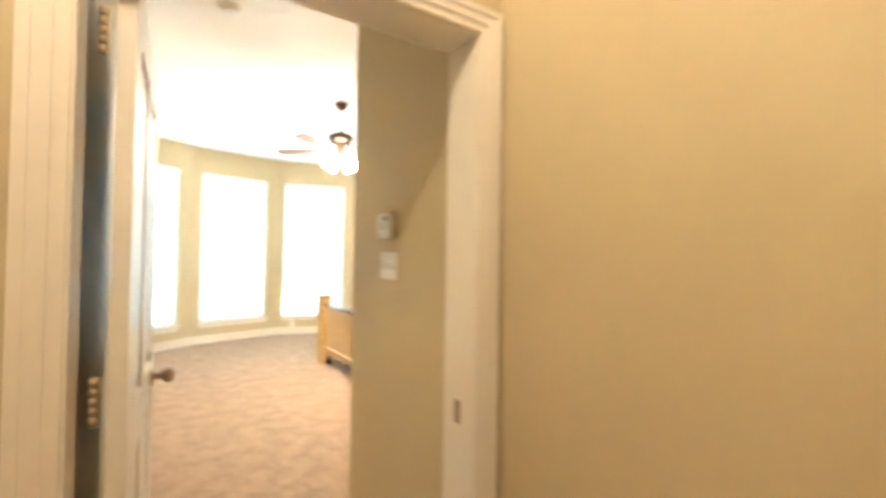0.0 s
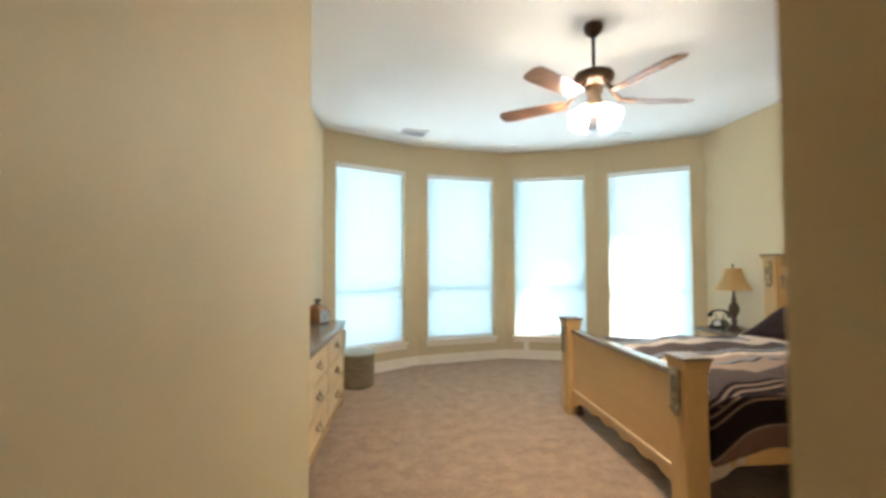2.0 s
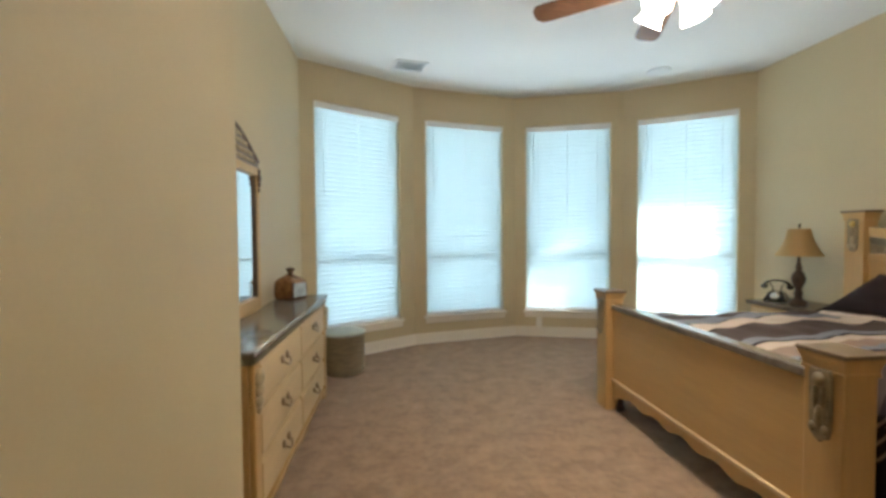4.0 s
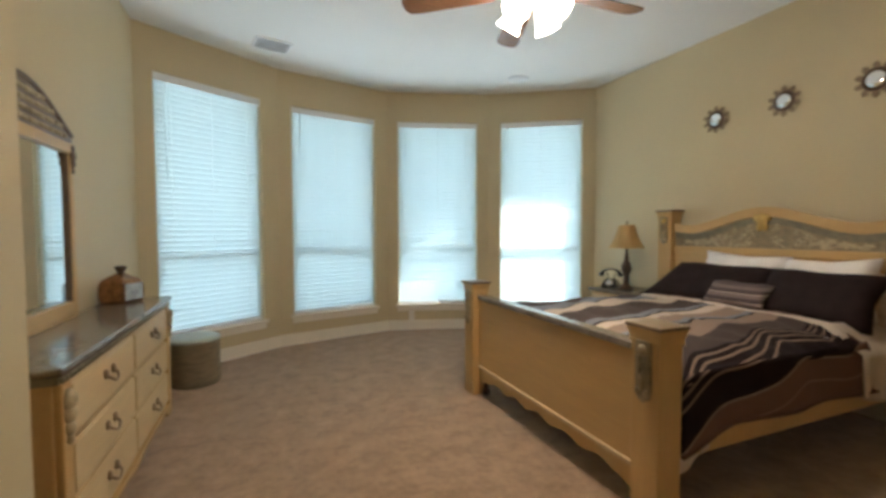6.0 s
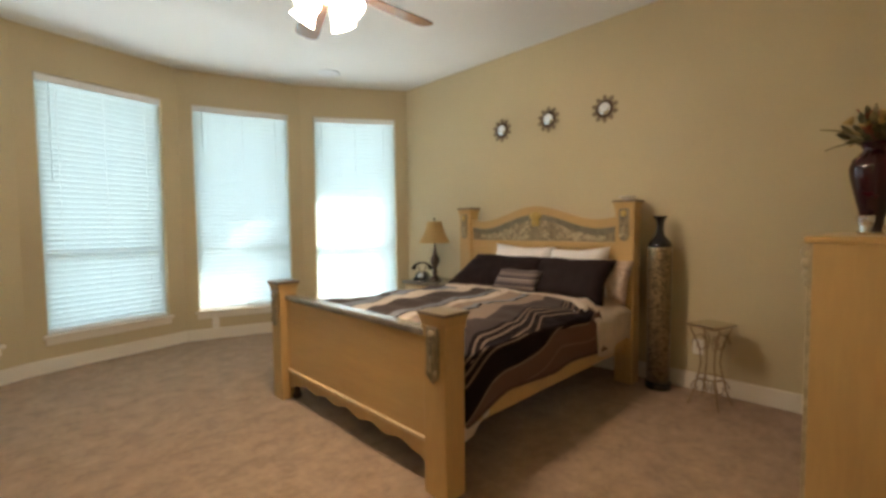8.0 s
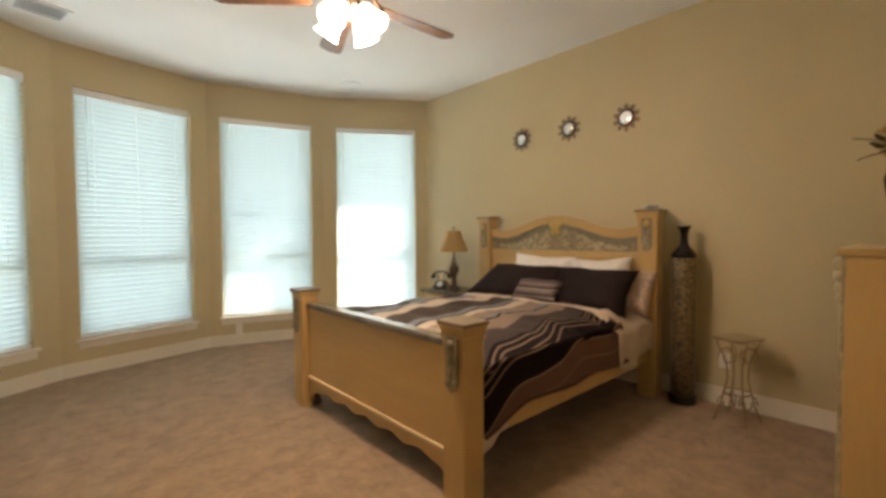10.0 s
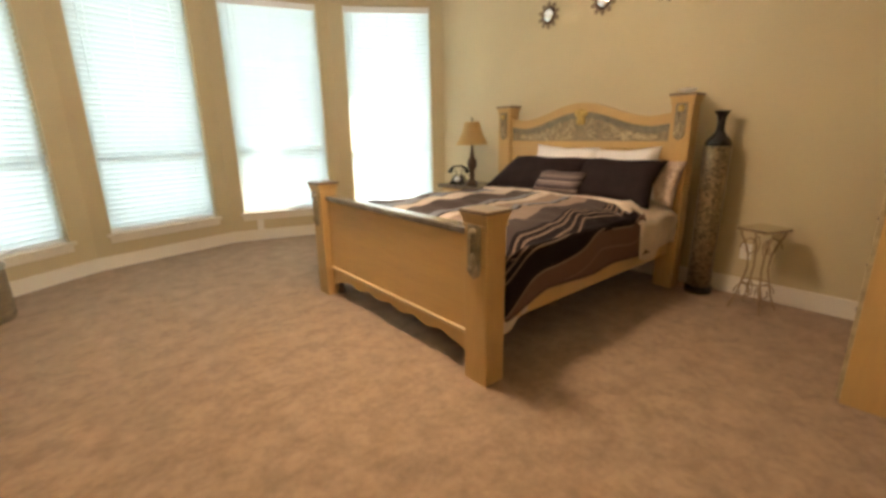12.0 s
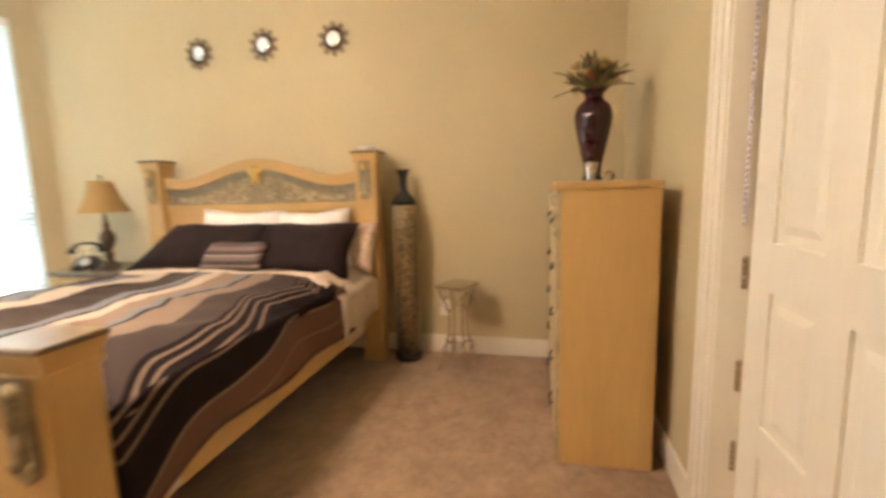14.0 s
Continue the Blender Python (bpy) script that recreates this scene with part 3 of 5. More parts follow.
def panel_door(name, width, height, m, label):
    """A six-panel leaf in its own x (width), y (thickness), z; face towards -y and +y."""
    door = new(name)
    door.matrix_basis = m
    tagged(door, label, "door", kind="structure")
    th = 0.035
    st, mul = 0.115, 0.10
    rails = [(0, 0.13), (0.40, 0.49), (0.885, 1.022), (height - 0.13, height)]
    b = bmesh.new()
    box(b, 0, st, 0, th, 0, height, bevel=0.002)
    box(b, width - st, width, 0, th, 0, height, bevel=0.002)
    cx = width / 2
    for z0, z1 in rails:
        box(b, st, width - st, 0, th, z0, z1)
    for (a0, a1), (b0, b1) in zip(rails, rails[1:]):
        box(b, cx - mul / 2, cx + mul / 2, 0, th, a1, b0)
    b.transform(m)
    part("door_frame", b, DOORP, door)
    for (a0, a1), (b0, b1) in zip(rails, rails[1:]):
        for x0, x1 in ((st, cx - mul / 2), (cx + mul / 2, width - st)):
            b = bmesh.new()
            # recessed moulding and raised field on both faces
            box(b, x0, x1, 0.011, th - 0.011, a1, b0)
            for s in (0, 1):
                o, iin = 0.028, 0.05
                y0, y1 = (0.011, 0.004) if s == 0 else (th - 0.011, th - 0.004)
                lo = [b.verts.new(q) for q in ((x0 + o, y0, a1 + o), (x1 - o, y0, a1 + o), (x1 - o, y0, b0 - o), (x0 + o, y0, b0 - o))]
                hi = [b.verts.new(q) for q in ((x0 + iin, y1, a1 + iin), (x1 - iin, y1, a1 + iin), (x1 - iin, y1, b0 - iin), (x0 + iin, y1, b0 - iin))]
                b.faces.new(hi)
                for q in range(4):
                    b.faces.new((lo[q], lo[(q + 1) % 4], hi[(q + 1) % 4], hi[q]))
            b.transform(m)
            part("panel", b, DOORP, door)
    return door


# open bedroom door, hinged on the hall side jamb
OPEN = Matrix.Translation((0.404, 1.872, 0.012)) @ Euler((0, 0, radians(86.6))).to_matrix().to_4x4()
door1 = panel_door("door_1", 0.81, 2.03, OPEN, "white six-panel bedroom door standing open against the passage wall")
kb = lathe([(0.033, 0.0), (0.033, 0.006), (0.014, 0.010), (0.012, 0.032), (0.022, 0.040), (0.029, 0.052), (0.027, 0.064), (0.015, 0.072), (0.004, 0.074)], 24)
kb.transform(OPEN @ pose(0.745, 0.0, 0.955, 90, 0, 0))
part("door_knob", kb, NICKEL, door1, "round antique nickel knob")
lb = bx(0.8095, 0.812, 0.006, 0.029, 0.92, 0.99)
lb.transform(OPEN)
part("latch_plate", lb, NICKEL, door1)


def hinge(parent, x, y, z):
    b = bmesh.new()
    for k2 in range(5):
        lathe([(0.008, 0), (0.008, 0.0185)], 12, b, Matrix.Translation((x, y, z - 0.05 + 0.02 * k2)))
    box(b, x - 0.002, x + 0.012, y - 0.002, y + 0.001, z - 0.05, z + 0.05)
    part("hinge", b, BRASSH, parent, "brass butt hinge")


for z in (0.25, 1.105, 1.885):
    hinge(door1, 0.345, 1.866, z)
structure("strike_plate", bx(OX1 - 0.002, OX1 + 0.001, 1.80, 1.828, 0.90, 0.97, bevel=0.0005), NICKEL, "nickel strike plate in the door jamb", "strike plate")

CLOSED = Matrix.Translation((DX0 + 0.024, 2.812, 0.012))
door2 = panel_door("door_2", DX1 - DX0 - 0.062, DH - 0.04, CLOSED, "white six-panel closet door, closed")
for z in (0.33, 0.60, 0.93, 1.8):
    hinge(door2, DX1 - 0.0235, 2.853, z)

# lilac dots of light in the closet door's hinge gap, built as beads on a cord
BEX, BEY = DX1 - 0.030, 2.868
beads = thing("bead_string", (BEX, BEY, 2.0), "dotted lilac strip of light at the door jamb, built as small beads", "bead string")
BEADM = mat("lilac_light_dot", (0.60, 0.53, 0.62), 0.25, var=0.2, scale=40, fine=90, bump=0.0)
bead_mesh = finish(ball(bmesh.new(), (0, 0, 0), 0.0062, 0.0062, 0.0075, 10, 7), "bead", BEADM)
for k in range(53):
    ob = new("bead", bead_mesh)
    ob.parent = beads
    ob.matrix_basis = Matrix.Translation((0, 0, -0.92 + 0.0175 * k))
part("cord", tube([(BEX, BEY, 1.075), (BEX, BEY, 2.015)], 0.0015, 6), PLASTIC, beads)

# ---- bed ----
BX0, HX = 2.29, 4.38                 # front of the foot posts, front of the head posts
YR, YL, PW = 4.605, 6.325, 0.15      # post centres across, post width
bed = thing("bed", (3.4, 5.46, 0), "light pine poster bed with carved grey-green panels and square posts", "bed")


def loft(rings):
    """One closed skin through square rings (x0, x1, y0, y1, z)."""
    b = bmesh.new()
    rows = [[b.verts.new(p) for p in ((x0, ya, z), (x1, ya, z), (x1, yb, z), (x0, yb, z))] for x0, x1, ya, yb, z in rings]
    for lo, hi in zip(rows, rows[1:]):
        for k in range(4):
            b.faces.new((lo[k], lo[(k + 1) % 4], hi[(k + 1) % 4], hi[k]))
    b.faces.new(rows[0][::-1])
    b.faces.new(rows[-1])
    return b


def corbel(x, y, z, foot):
    """A carved drop on the face of a post, facing -x: plate, knob, leaves."""
    outline = [(y - 0.036, z + 0.05), (y + 0.036, z + 0.05), (y + 0.041, z + 0.035), (y + 0.036, z + 0.01), (y + 0.034, z - 0.13), (y + 0.040, z - 0.16), (y + 0.030, z - 0.195),
               (y + 0.012, z - 0.20), (y, z - 0.215), (y - 0.012, z - 0.20), (y - 0.030, z - 0.195), (y - 0.040, z - 0.16), (y - 0.034, z - 0.13), (y - 0.036, z + 0.01), (y - 0.041, z + 0.035)]
    c = part("corbel", prism(outline, "x", x - 0.012, x + 0.002, None, 0.004), CARVE, bed, "carved olive-grey corbel plate")
    part("knob", ball(bmesh.new(), (x - 0.014, y, z + 0.012), 0.016, 0.024, 0.026), CARVE if foot else GOLD, c)
    for s in (-1, 1):
        part("leaf", ball(bmesh.new(), (x - 0.012, y + s * 0.015, z - 0.05), 0.010, 0.011, 0.042), CARVE, c)
        part("curl", ball(bmesh.new(), (x - 0.013, y + s * 0.024, z - 0.165), 0.012, 0.013, 0.018), CARVE if foot else CARVEL, c)
    part("drop", ball(bmesh.new(), (x - 0.013, y, z - 0.125), 0.013, 0.014, 0.045), CARVE if foot else CARVEL, c)


for x0, top in ((BX0, 0.885), (HX, 1.475)):
    for yc in (YR, YL):
        d = PW * 0.86
        ya, yb, x1 = yc - PW / 2, yc + PW / 2, x0 + d
        post = part("post", bx(x0, x1, ya, yb, 0.0, top - 0.07, bevel=0.006), PINE, bed)
        rings = [(x0 - o, x1 + o, ya - o, yb + o, top + h) for o, h in ((-0.01, -0.085), (0.005, -0.08), (0.006, -0.070), (0.003, -0.066), (0.005, -0.052), (0.009, -0.036), (0.014, -0.024), (0.015, -0.017))]
        part("cap", loft(rings), PINE, post, "flared pine cap")
        part("cap_top", bx(x0 - 0.020, x1 + 0.020, ya - 0.020, yb + 0.020, top - 0.0165, top, bevel=0.005), CAPM, post, "dark brown top slab")
        corbel(x0 - 0.003, yc, top - 0.118, top < 1)

y0, y1 = YR + PW / 2, YL - PW / 2
fx = BX0 + 0.055
part("footboard_panel", bx(fx, fx + 0.03, y0, y1, 0.22, 0.755), PINEH, bed)
part("footboard_rail", bx(fx - 0.018, fx + 0.062, y0, y1, 0.745, 0.785, bevel=0.008), STONE, bed, "dark stone-look top rail")
part("footboard_moulding", bx(fx - 0.016, fx + 0.002, y0, y1, 0.215, 0.238, bevel=0.006), CREAM, bed)
# scalloped apron
outline = [(y0, 0.225)]
span = y1 - y0
lower = []
for k in range(61):
    q = k / 60
    e = min(q, 1 - q) * 2
    z = 0.140 + 0.013 * math.cos(e * 3 * 2 * math.pi) + 0.012 * e - 0.085 * max(0.0, 1 - e * 6.5) ** 1.3
    lower.append((y0 + span * q, z))
outline += lower[0:1] + lower[1:] + [(y1, 0.225)]
part("apron", prism(outline, "x", fx, fx + 0.028), PINEH, bed, "scalloped pine apron")
for yc in (YR - PW / 2 + 0.165, YL + PW / 2 - 0.17):
    part("bun_foot", lathe([(0.02, 0), (0.032, 0.01), (0.034, 0.03), (0.022, 0.05), (0.02, 0.10)], 16, None, pose(fx + 0.05, yc, 0)), BRONZE, bed)
for yc, s in ((YR, -1), (YL, 1)):
    part("side_rail", bx(BX0 + 0.12, HX + 0.02, yc - 0.014, yc + 0.014, 0.275, 0.405, bevel=0.004), PINEH, bed)
# headboard: arched crown, carved field, lower panel
hx = HX + 0.05


def crown(q):
    """Height of the crown at q in -1..1 across the headboard."""
    a = abs(q)
    return 1.325 + 0.135 * (0.5 + 0.5 * math.cos(math.pi * min(a / 0.82, 1.0))) + 0.02 * max(0, (a - 0.82) / 0.18)


N = 40
top = [(y0 + span * k / N, crown(2 * k / N - 1)) for k in range(N + 1)]
low = [(y, max(z - 0.075, 1.235)) for y, z in top]
part("crown_rail", prism(top + low[::-1], "x", hx - 0.012, hx + 0.03), PINEH, bed)
part("carved_field", prism(low + [(y1, 1.13), (y0, 1.13)], "x", hx + 0.006, hx + 0.022), CARVE, bed, "carved grey-green scrollwork field")
band = [(y, z - 0.004) for y, z in low] + [(y, max(z - 0.055, 1.195)) for y, z in low][::-1]
part("dark_border", prism(band, "x", hx + 0.000, hx + 0.012), CARVED, bed, "dark carved arch border")
part("head_rail", bx(hx - 0.012, hx + 0.03, y0, y1, 1.075, 1.135, bevel=0.006), PINEH, bed)
part("head_panel", bx(hx + 0.004, hx + 0.024, y0, y1, 0.35, 1.075), PINEH, bed)
cy = (y0 + y1) / 2
b = bmesh.new()
ball(b, (hx - 0.008, cy, 1.36), 0.03, 0.045, 0.055)
for q in (-1, 1):
    ball(b, (hx - 0.004, cy + q * 0.04, 1.375), 0.02, 0.028, 0.03)
    ball(b, (hx - 0.004, cy + q * 0.02, 1.31), 0.018, 0.022, 0.04)
part("shell_ornament", b, GOLD, bed, "gilded carved shell")
rnd = random.Random(5)
for s in (-1, 1):
    b = bmesh.new()
    for k in range(70):
        q = rnd.uniform(0.09, 0.86)
        zt = max(crown(q) - 0.135, 1.19)
        z = rnd.uniform(1.15, zt)
        if z > 1.15 + (zt - 1.15) * (1.15 - q) + 0.02:
            continue
        m = Matrix.Translation((hx + 0.006, cy + s * q * span / 2, z)) @ Euler((rnd.uniform(-1.2, 1.2), 0, 0)).to_matrix().to_4x4()
        leaf = ball(bmesh.new(), (0, 0, 0), 0.008, rnd.uniform(0.012, 0.030), rnd.uniform(0.007, 0.012), 8, 6)
        leaf.transform(m)
        tmp = bpy.data.meshes.new("tmp")
        leaf.to_mesh(tmp)
        leaf.free()
        b.from_mesh(tmp)
        bpy.data.meshes.remove(tmp)
    tagged(part("leaf_scroll", b, CARVEL, bed), "cream carved leaf scrollwork", kind="stuff")
# small dish on the head post
dish = thing("small_dish", (HX + 0.065, YR, 1.476), "small white dish standing on the bed post cap", "dish")
part("bowl", lathe([(0.025, 1.476), (0.05, 1.49), (0.065, 1.505), (0.06, 1.505), (0.04, 1.492)], 20, None, pose(HX + 0.065, YR, 0)), PLASTIC, dish)
part("knob", ball(bmesh.new(), (HX + 0.065, YR, 1.503), 0.022, 0.022, 0.016), SILVER, dish)

box_spring = thing("box_spring", (3.4, 5.46, 0.3), "dark cloth box spring on the bed rails", "box spring")
part("body", bx(2.42, 4.36, YR + 0.03, YL - 0.03, 0.30, 0.46, bevel=0.02), BOXS, box_spring)
mattress = thing("mattress", (3.4, 5.46, 0.46), "cream mattress under the striped comforter", "mattress")
part("body", bx(2.43, 4.36, YR + 0.035, YL - 0.035, 0.462, 0.675, bevel=0.04), MATTR, mattress)


def comforter():
    """A soft cover over mattress and sides, with wavy folds; UV u runs along the bed and v across it in metres."""
    bm = bmesh.new()
    uvl = bm.loops.layers.uv.new("UVMap")
    top_y0, top_y1, topz = YL - 0.01, YR - 0.005, 0.705
    xs = [2.45 + (3.99 - 2.45) * i / 70 for i in range(71)]
    drop0, drop1 = 0.24, 0.30
    width = top_y0 - top_y1
    ss = [-drop0 + (width + drop0 + drop1) * j / 90 for j in range(91)]
    grid = []
    for i, x in enumerate(xs):
        row = []
        for s in ss:
            n1 = noise.noise((x * 2.6, s * 2.6, 0.3))
            n2 = noise.noise((x * 7.0, s * 5.0, 1.3))
            if s < 0:
                y, z = top_y0 + 0.02 + 0.012 * n2, topz + s - 0.02
            elif s > width:
                dd = s - width
                y = top_y1 - 0.022 - 0.02 * math.sin(min(dd / drop1, 1) * 2.2) + 0.018 * math.sin(x * 9 + 1.2) * dd / drop1 - 0.01 * n2
                z = topz - 0.02 - dd * (1 + 0.25 * max(0.0, 1 - (x - 2.45) / 0.42) ** 1.5) + 0.012 * n2
            else:
                e = min(s, width - s)
                round_ = 0.05 * max(0.0, 1 - e / 0.16) ** 2
                y = top_y0 - s
                z = topz + 0.034 * n1 + 0.02 * n2 - round_ + 0.02 * min(e / 0.5, 1)
                if s < 0.16:
                    y += 0.02 * (1 - s / 0.16)
                if s > width - 0.16:
                    y -= 0.022 * (1 - (width - s) / 0.16)
            if x < 2.60 and 0 <= s <= width:
                z -= 0.05 * (1 - (x - 2.45) / 0.15) ** 2
            if 0 <= s <= width:
                z += 0.012 * abs(noise.noise((x * 4.2 + s * 2.2, s * 9.0, 4.1))) * min(1, e / 0.2)
            side = 1 - min((s - width) / drop1, 1) ** 1.5 if s > width else math.exp(-((width - s) / 0.22) ** 2)
            pull_back = 0.11 * ((x - 2.45) / 1.54) ** 3 * side
            row.append(bm.verts.new((x - pull_back, y, z)))
        grid.append(row)
    for i in range(len(xs) - 1):
        for j in range(len(ss) - 1):
            f = bm.faces.new((grid[i][j], grid[i + 1][j], grid[i + 1][j + 1], grid[i][j + 1]))
            f.smooth = True
            for lp, (a, c) in zip(f.loops, ((i, j), (i + 1, j), (i + 1, j + 1), (i, j + 1))):
                lp[uvl].uv = (xs[a], ss[c])
    hem_lines = [[v.co.copy() for v in (row[j] for row in grid)] for j in (0, len(ss) - 1)] + [[v.co.copy() for v in grid[-1]]]
    cover_thing = thing("comforter", (3.2, 5.46, 0.7), "brown, cream, grey and black wavy-striped comforter spread over the bed", "comforter")
    ob = part("cover", bm, STRIPES, cover_thing)
    sol = ob.modifiers.new("thick", 'SOLIDIFY')
    sol.thickness, sol.offset = 0.025, -1
    for pts in hem_lines:
        part("hem", tube(pts, 0.010, 7), HEM, cover_thing, "dark brown stitched hem")
    return cover_thing


comforter()


def cushion(w, h, t, n=14, pinch=0.12):
    """A plump pillow standing in its own x (width) and z (height), thickness along y."""
    bm = bmesh.new()
    sides = []
    for s in (1, -1):
        g = []
        for i in range(n + 1):
            row = []
            for j in range(n + 1):
                u, v = 2 * i / n - 1, 2 * j / n - 1
                d = (1 - u ** 4) * (1 - v ** 4)
                edge = 1 - pinch * ((1 - abs(u)) * abs(v) ** 3)
                edge2 = 1 - pinch * ((1 - abs(v)) * abs(u) ** 3)
                x, z = u * w / 2 * edge2, v * h / 2 * edge
                y = s * t / 2 * max(d, 0) ** 0.5 + 0.012 * noise.noise((u * 2, v * 2, s * 3.0))
                row.append(bm.verts.new((x, y, z + h / 2)))
            g.append(row)
        sides.append(g)
        for i in range(n):
            for j in range(n):
                f = bm.faces.new((g[i][j], g[i + 1][j], g[i + 1][j + 1], g[i][j + 1]))
                f.smooth = True
    bmesh.ops.remove_doubles(bm, verts=bm.verts, dist=0.014)
    return bm


def pillow(name, w, h, t, m, material, label, skew=0.0):
    b = cushion(w, h, t)
    for v in b.verts:
        if v.co.x < 0:
            v.co.x += skew * (1 - v.co.z / h) * 2 * v.co.x / w
    b.transform(m)
    ob = part(name, b, material)
    ob.data.update()
    return tagged(ob, label, "pillow")


# pillows lean against the headboard; own -y faces the foot of the bed
pillow("pillow", 0.66, 0.415, 0.20, pose(4.255, 5.54, 0.69, -12, 2, -90), PILLOWW, "white pillow leaning on the headboard behind a dark sham")
pillow("pillow", 0.56, 0.405, 0.20, pose(4.25, 4.955, 0.69, -12, -3, -90), PILLOWW, "white pillow leaning on the headboard behind a dark sham")
pillow("pillow_sham", 0.82, 0.40, 0.17, pose(4.02, 5.64, 0.69, -40, 0, -90), PILLOWD, "dark brown satin pillow sham on the comforter", 0.24)
pillow("pillow_sham", 0.70, 0.41, 0.17, pose(4.03, 4.96, 0.67, -36, 0, -90), PILLOWD, "dark brown satin pillow sham on the comforter")
pillow("floral_pillow", 0.28, 0.36, 0.12, pose(4.30, 4.70, 0.66, -8, 8, -84), FLORAL, "cream and red floral pillow at the bed's edge")


def striped_cushion():
    m2, n, l, p = nodes_of("cushion_stripes")
    tc = n.new("ShaderNodeTexCoord")
    sep = n.new("ShaderNodeSeparateXYZ")
    l.new(tc.outputs["Generated"], sep.inputs[0])
    r = n.new("ShaderNodeValToRGB")
    r.color_ramp.interpolation = 'CONSTANT'
    els = r.color_ramp.elements
    rows = [(0.0, (0.13, 0.09, 0.08)), (0.2, (0.27, 0.20, 0.17)), (0.28, (0.05, 0.03, 0.03)), (0.42, (0.15, 0.105, 0.092)), (0.55, (0.30, 0.225, 0.19)),
            (0.6, (0.05, 0.03, 0.03)), (0.72, (0.16, 0.115, 0.10)), (0.85, (0.08, 0.05, 0.045))]
    for i, (s, c) in enumerate(rows):
        e = els[i] if i < 2 else els.new(s)
        e.position, e.color = s, (*c, 1)
    l.new(sep.outputs[2], r.inputs[0])
    l.new(r.outputs[0], p.inputs["Base Color"])
    p.inputs["Roughness"].default_value = 0.7
    return m2


pillow("throw_cushion", 0.44, 0.215, 0.11, pose(3.915, 5.36, 0.735, -44, 0, -88), striped_cushion(), "small brown striped throw cushion on the dark sham")

# cream sheet turned back over the head edge of the comforter
bm = bmesh.new()
g = []
for i in range(61):
    u = i / 60
    y = YR + 0.03 + (YL - YR - 0.25) * u
    row = []
    for j in range(9):
        a = math.pi * (j / 8)
        w = 0.036 + 0.030 * noise.noise((y * 4.0, 0.0, 2.0))
        x = 3.905 + 0.03 * noise.noise((y * 2.2, 1.0, 0.0)) + 0.02 * math.sin(y * 7) - w * math.cos(a) - 0.10 * max(0.0, 1 - u * 6) ** 2
        z = 0.716 + 0.022 * math.sin(a) * (1 + 0.5 * noise.noise((y * 6.0, 3.0, 0.0))) + 0.02 * noise.noise((x * 2.6, (YL - y) * 2.6, 0.3))
        row.append(bm.verts.new((x, y, z - 0.05 * max(0.0, 1 - u * 9) ** 2)))
    g.append(row)
for i in range(60):
    for j in range(8):
        bm.faces.new((g[i][j], g[i][j + 1], g[i + 1][j + 1], g[i + 1][j])).smooth = True
fold = part("top_sheet", bm, SHEET)
sol = fold.modifiers.new("thick", 'SOLIDIFY')
sol.thickness = 0.006
tagged(fold, "cream top sheet folded back over the comforter's edge", "bed sheet")

# sheet corner hanging at the head end
bm = bmesh.new()
g = []
for i in range(13):
    row = []
    for j in range(19):
        u, v = i / 12, j / 18
        x = 3.80 + 0.56 * u + 0.05 * v * u
        drop = v * (0.33 + 0.05 * math.sin(u * 5 + 0.5) + 0.05 * u)
        y = YR + 0.14 - min(v * 3, 1) * 0.195 - 0.014 * math.sin(u * 17 + 1.5 * v) * v - 0.01 * math.sin(u * 7)
        z = 0.715 - drop + 0.01 * (1 - min(v * 3, 1)) + 0.006 * math.sin(u * 11)
        row.append(bm.verts.new((x, y, z)))
    g.append(row)
for i in range(12):
    for j in range(18):
        bm.faces.new((g[i][j], g[i + 1][j], g[i + 1][j + 1], g[i][j + 1])).smooth = True
sheet = part("bed_sheet", bm, SHEET)
sol = sheet.modifiers.new("thick", 'SOLIDIFY')
sol.thickness = 0.006
tagged(sheet, "cream bed sheet corner hanging over the side rail", "bed sheet")
bm = bmesh.new()
g = []
for i in range(10):
    row = []
    for j in range(8):
        u, v = i / 9, j / 7
        row.append(bm.verts.new((2.44 + 0.22 * u, YR - 0.012 + 0.008 * math.sin(u * 11), 0.375 - v * (0.20 - 0.12 * u))))
    g.append(row)
for i in range(9):
    for j in range(7):
        bm.faces.new((g[i][j], g[i + 1][j], g[i + 1][j + 1], g[i][j + 1])).smooth = True
skirt = part("bed_skirt", bm, SHEET)
sol = skirt.modifiers.new("thick", 'SOLIDIFY')
sol.thickness = 0.005
tagged(skirt, "cream cloth corner hanging by the foot post", "bed skirt")

# ---- window blinds ----
TILT_SLAT = radians(-57)
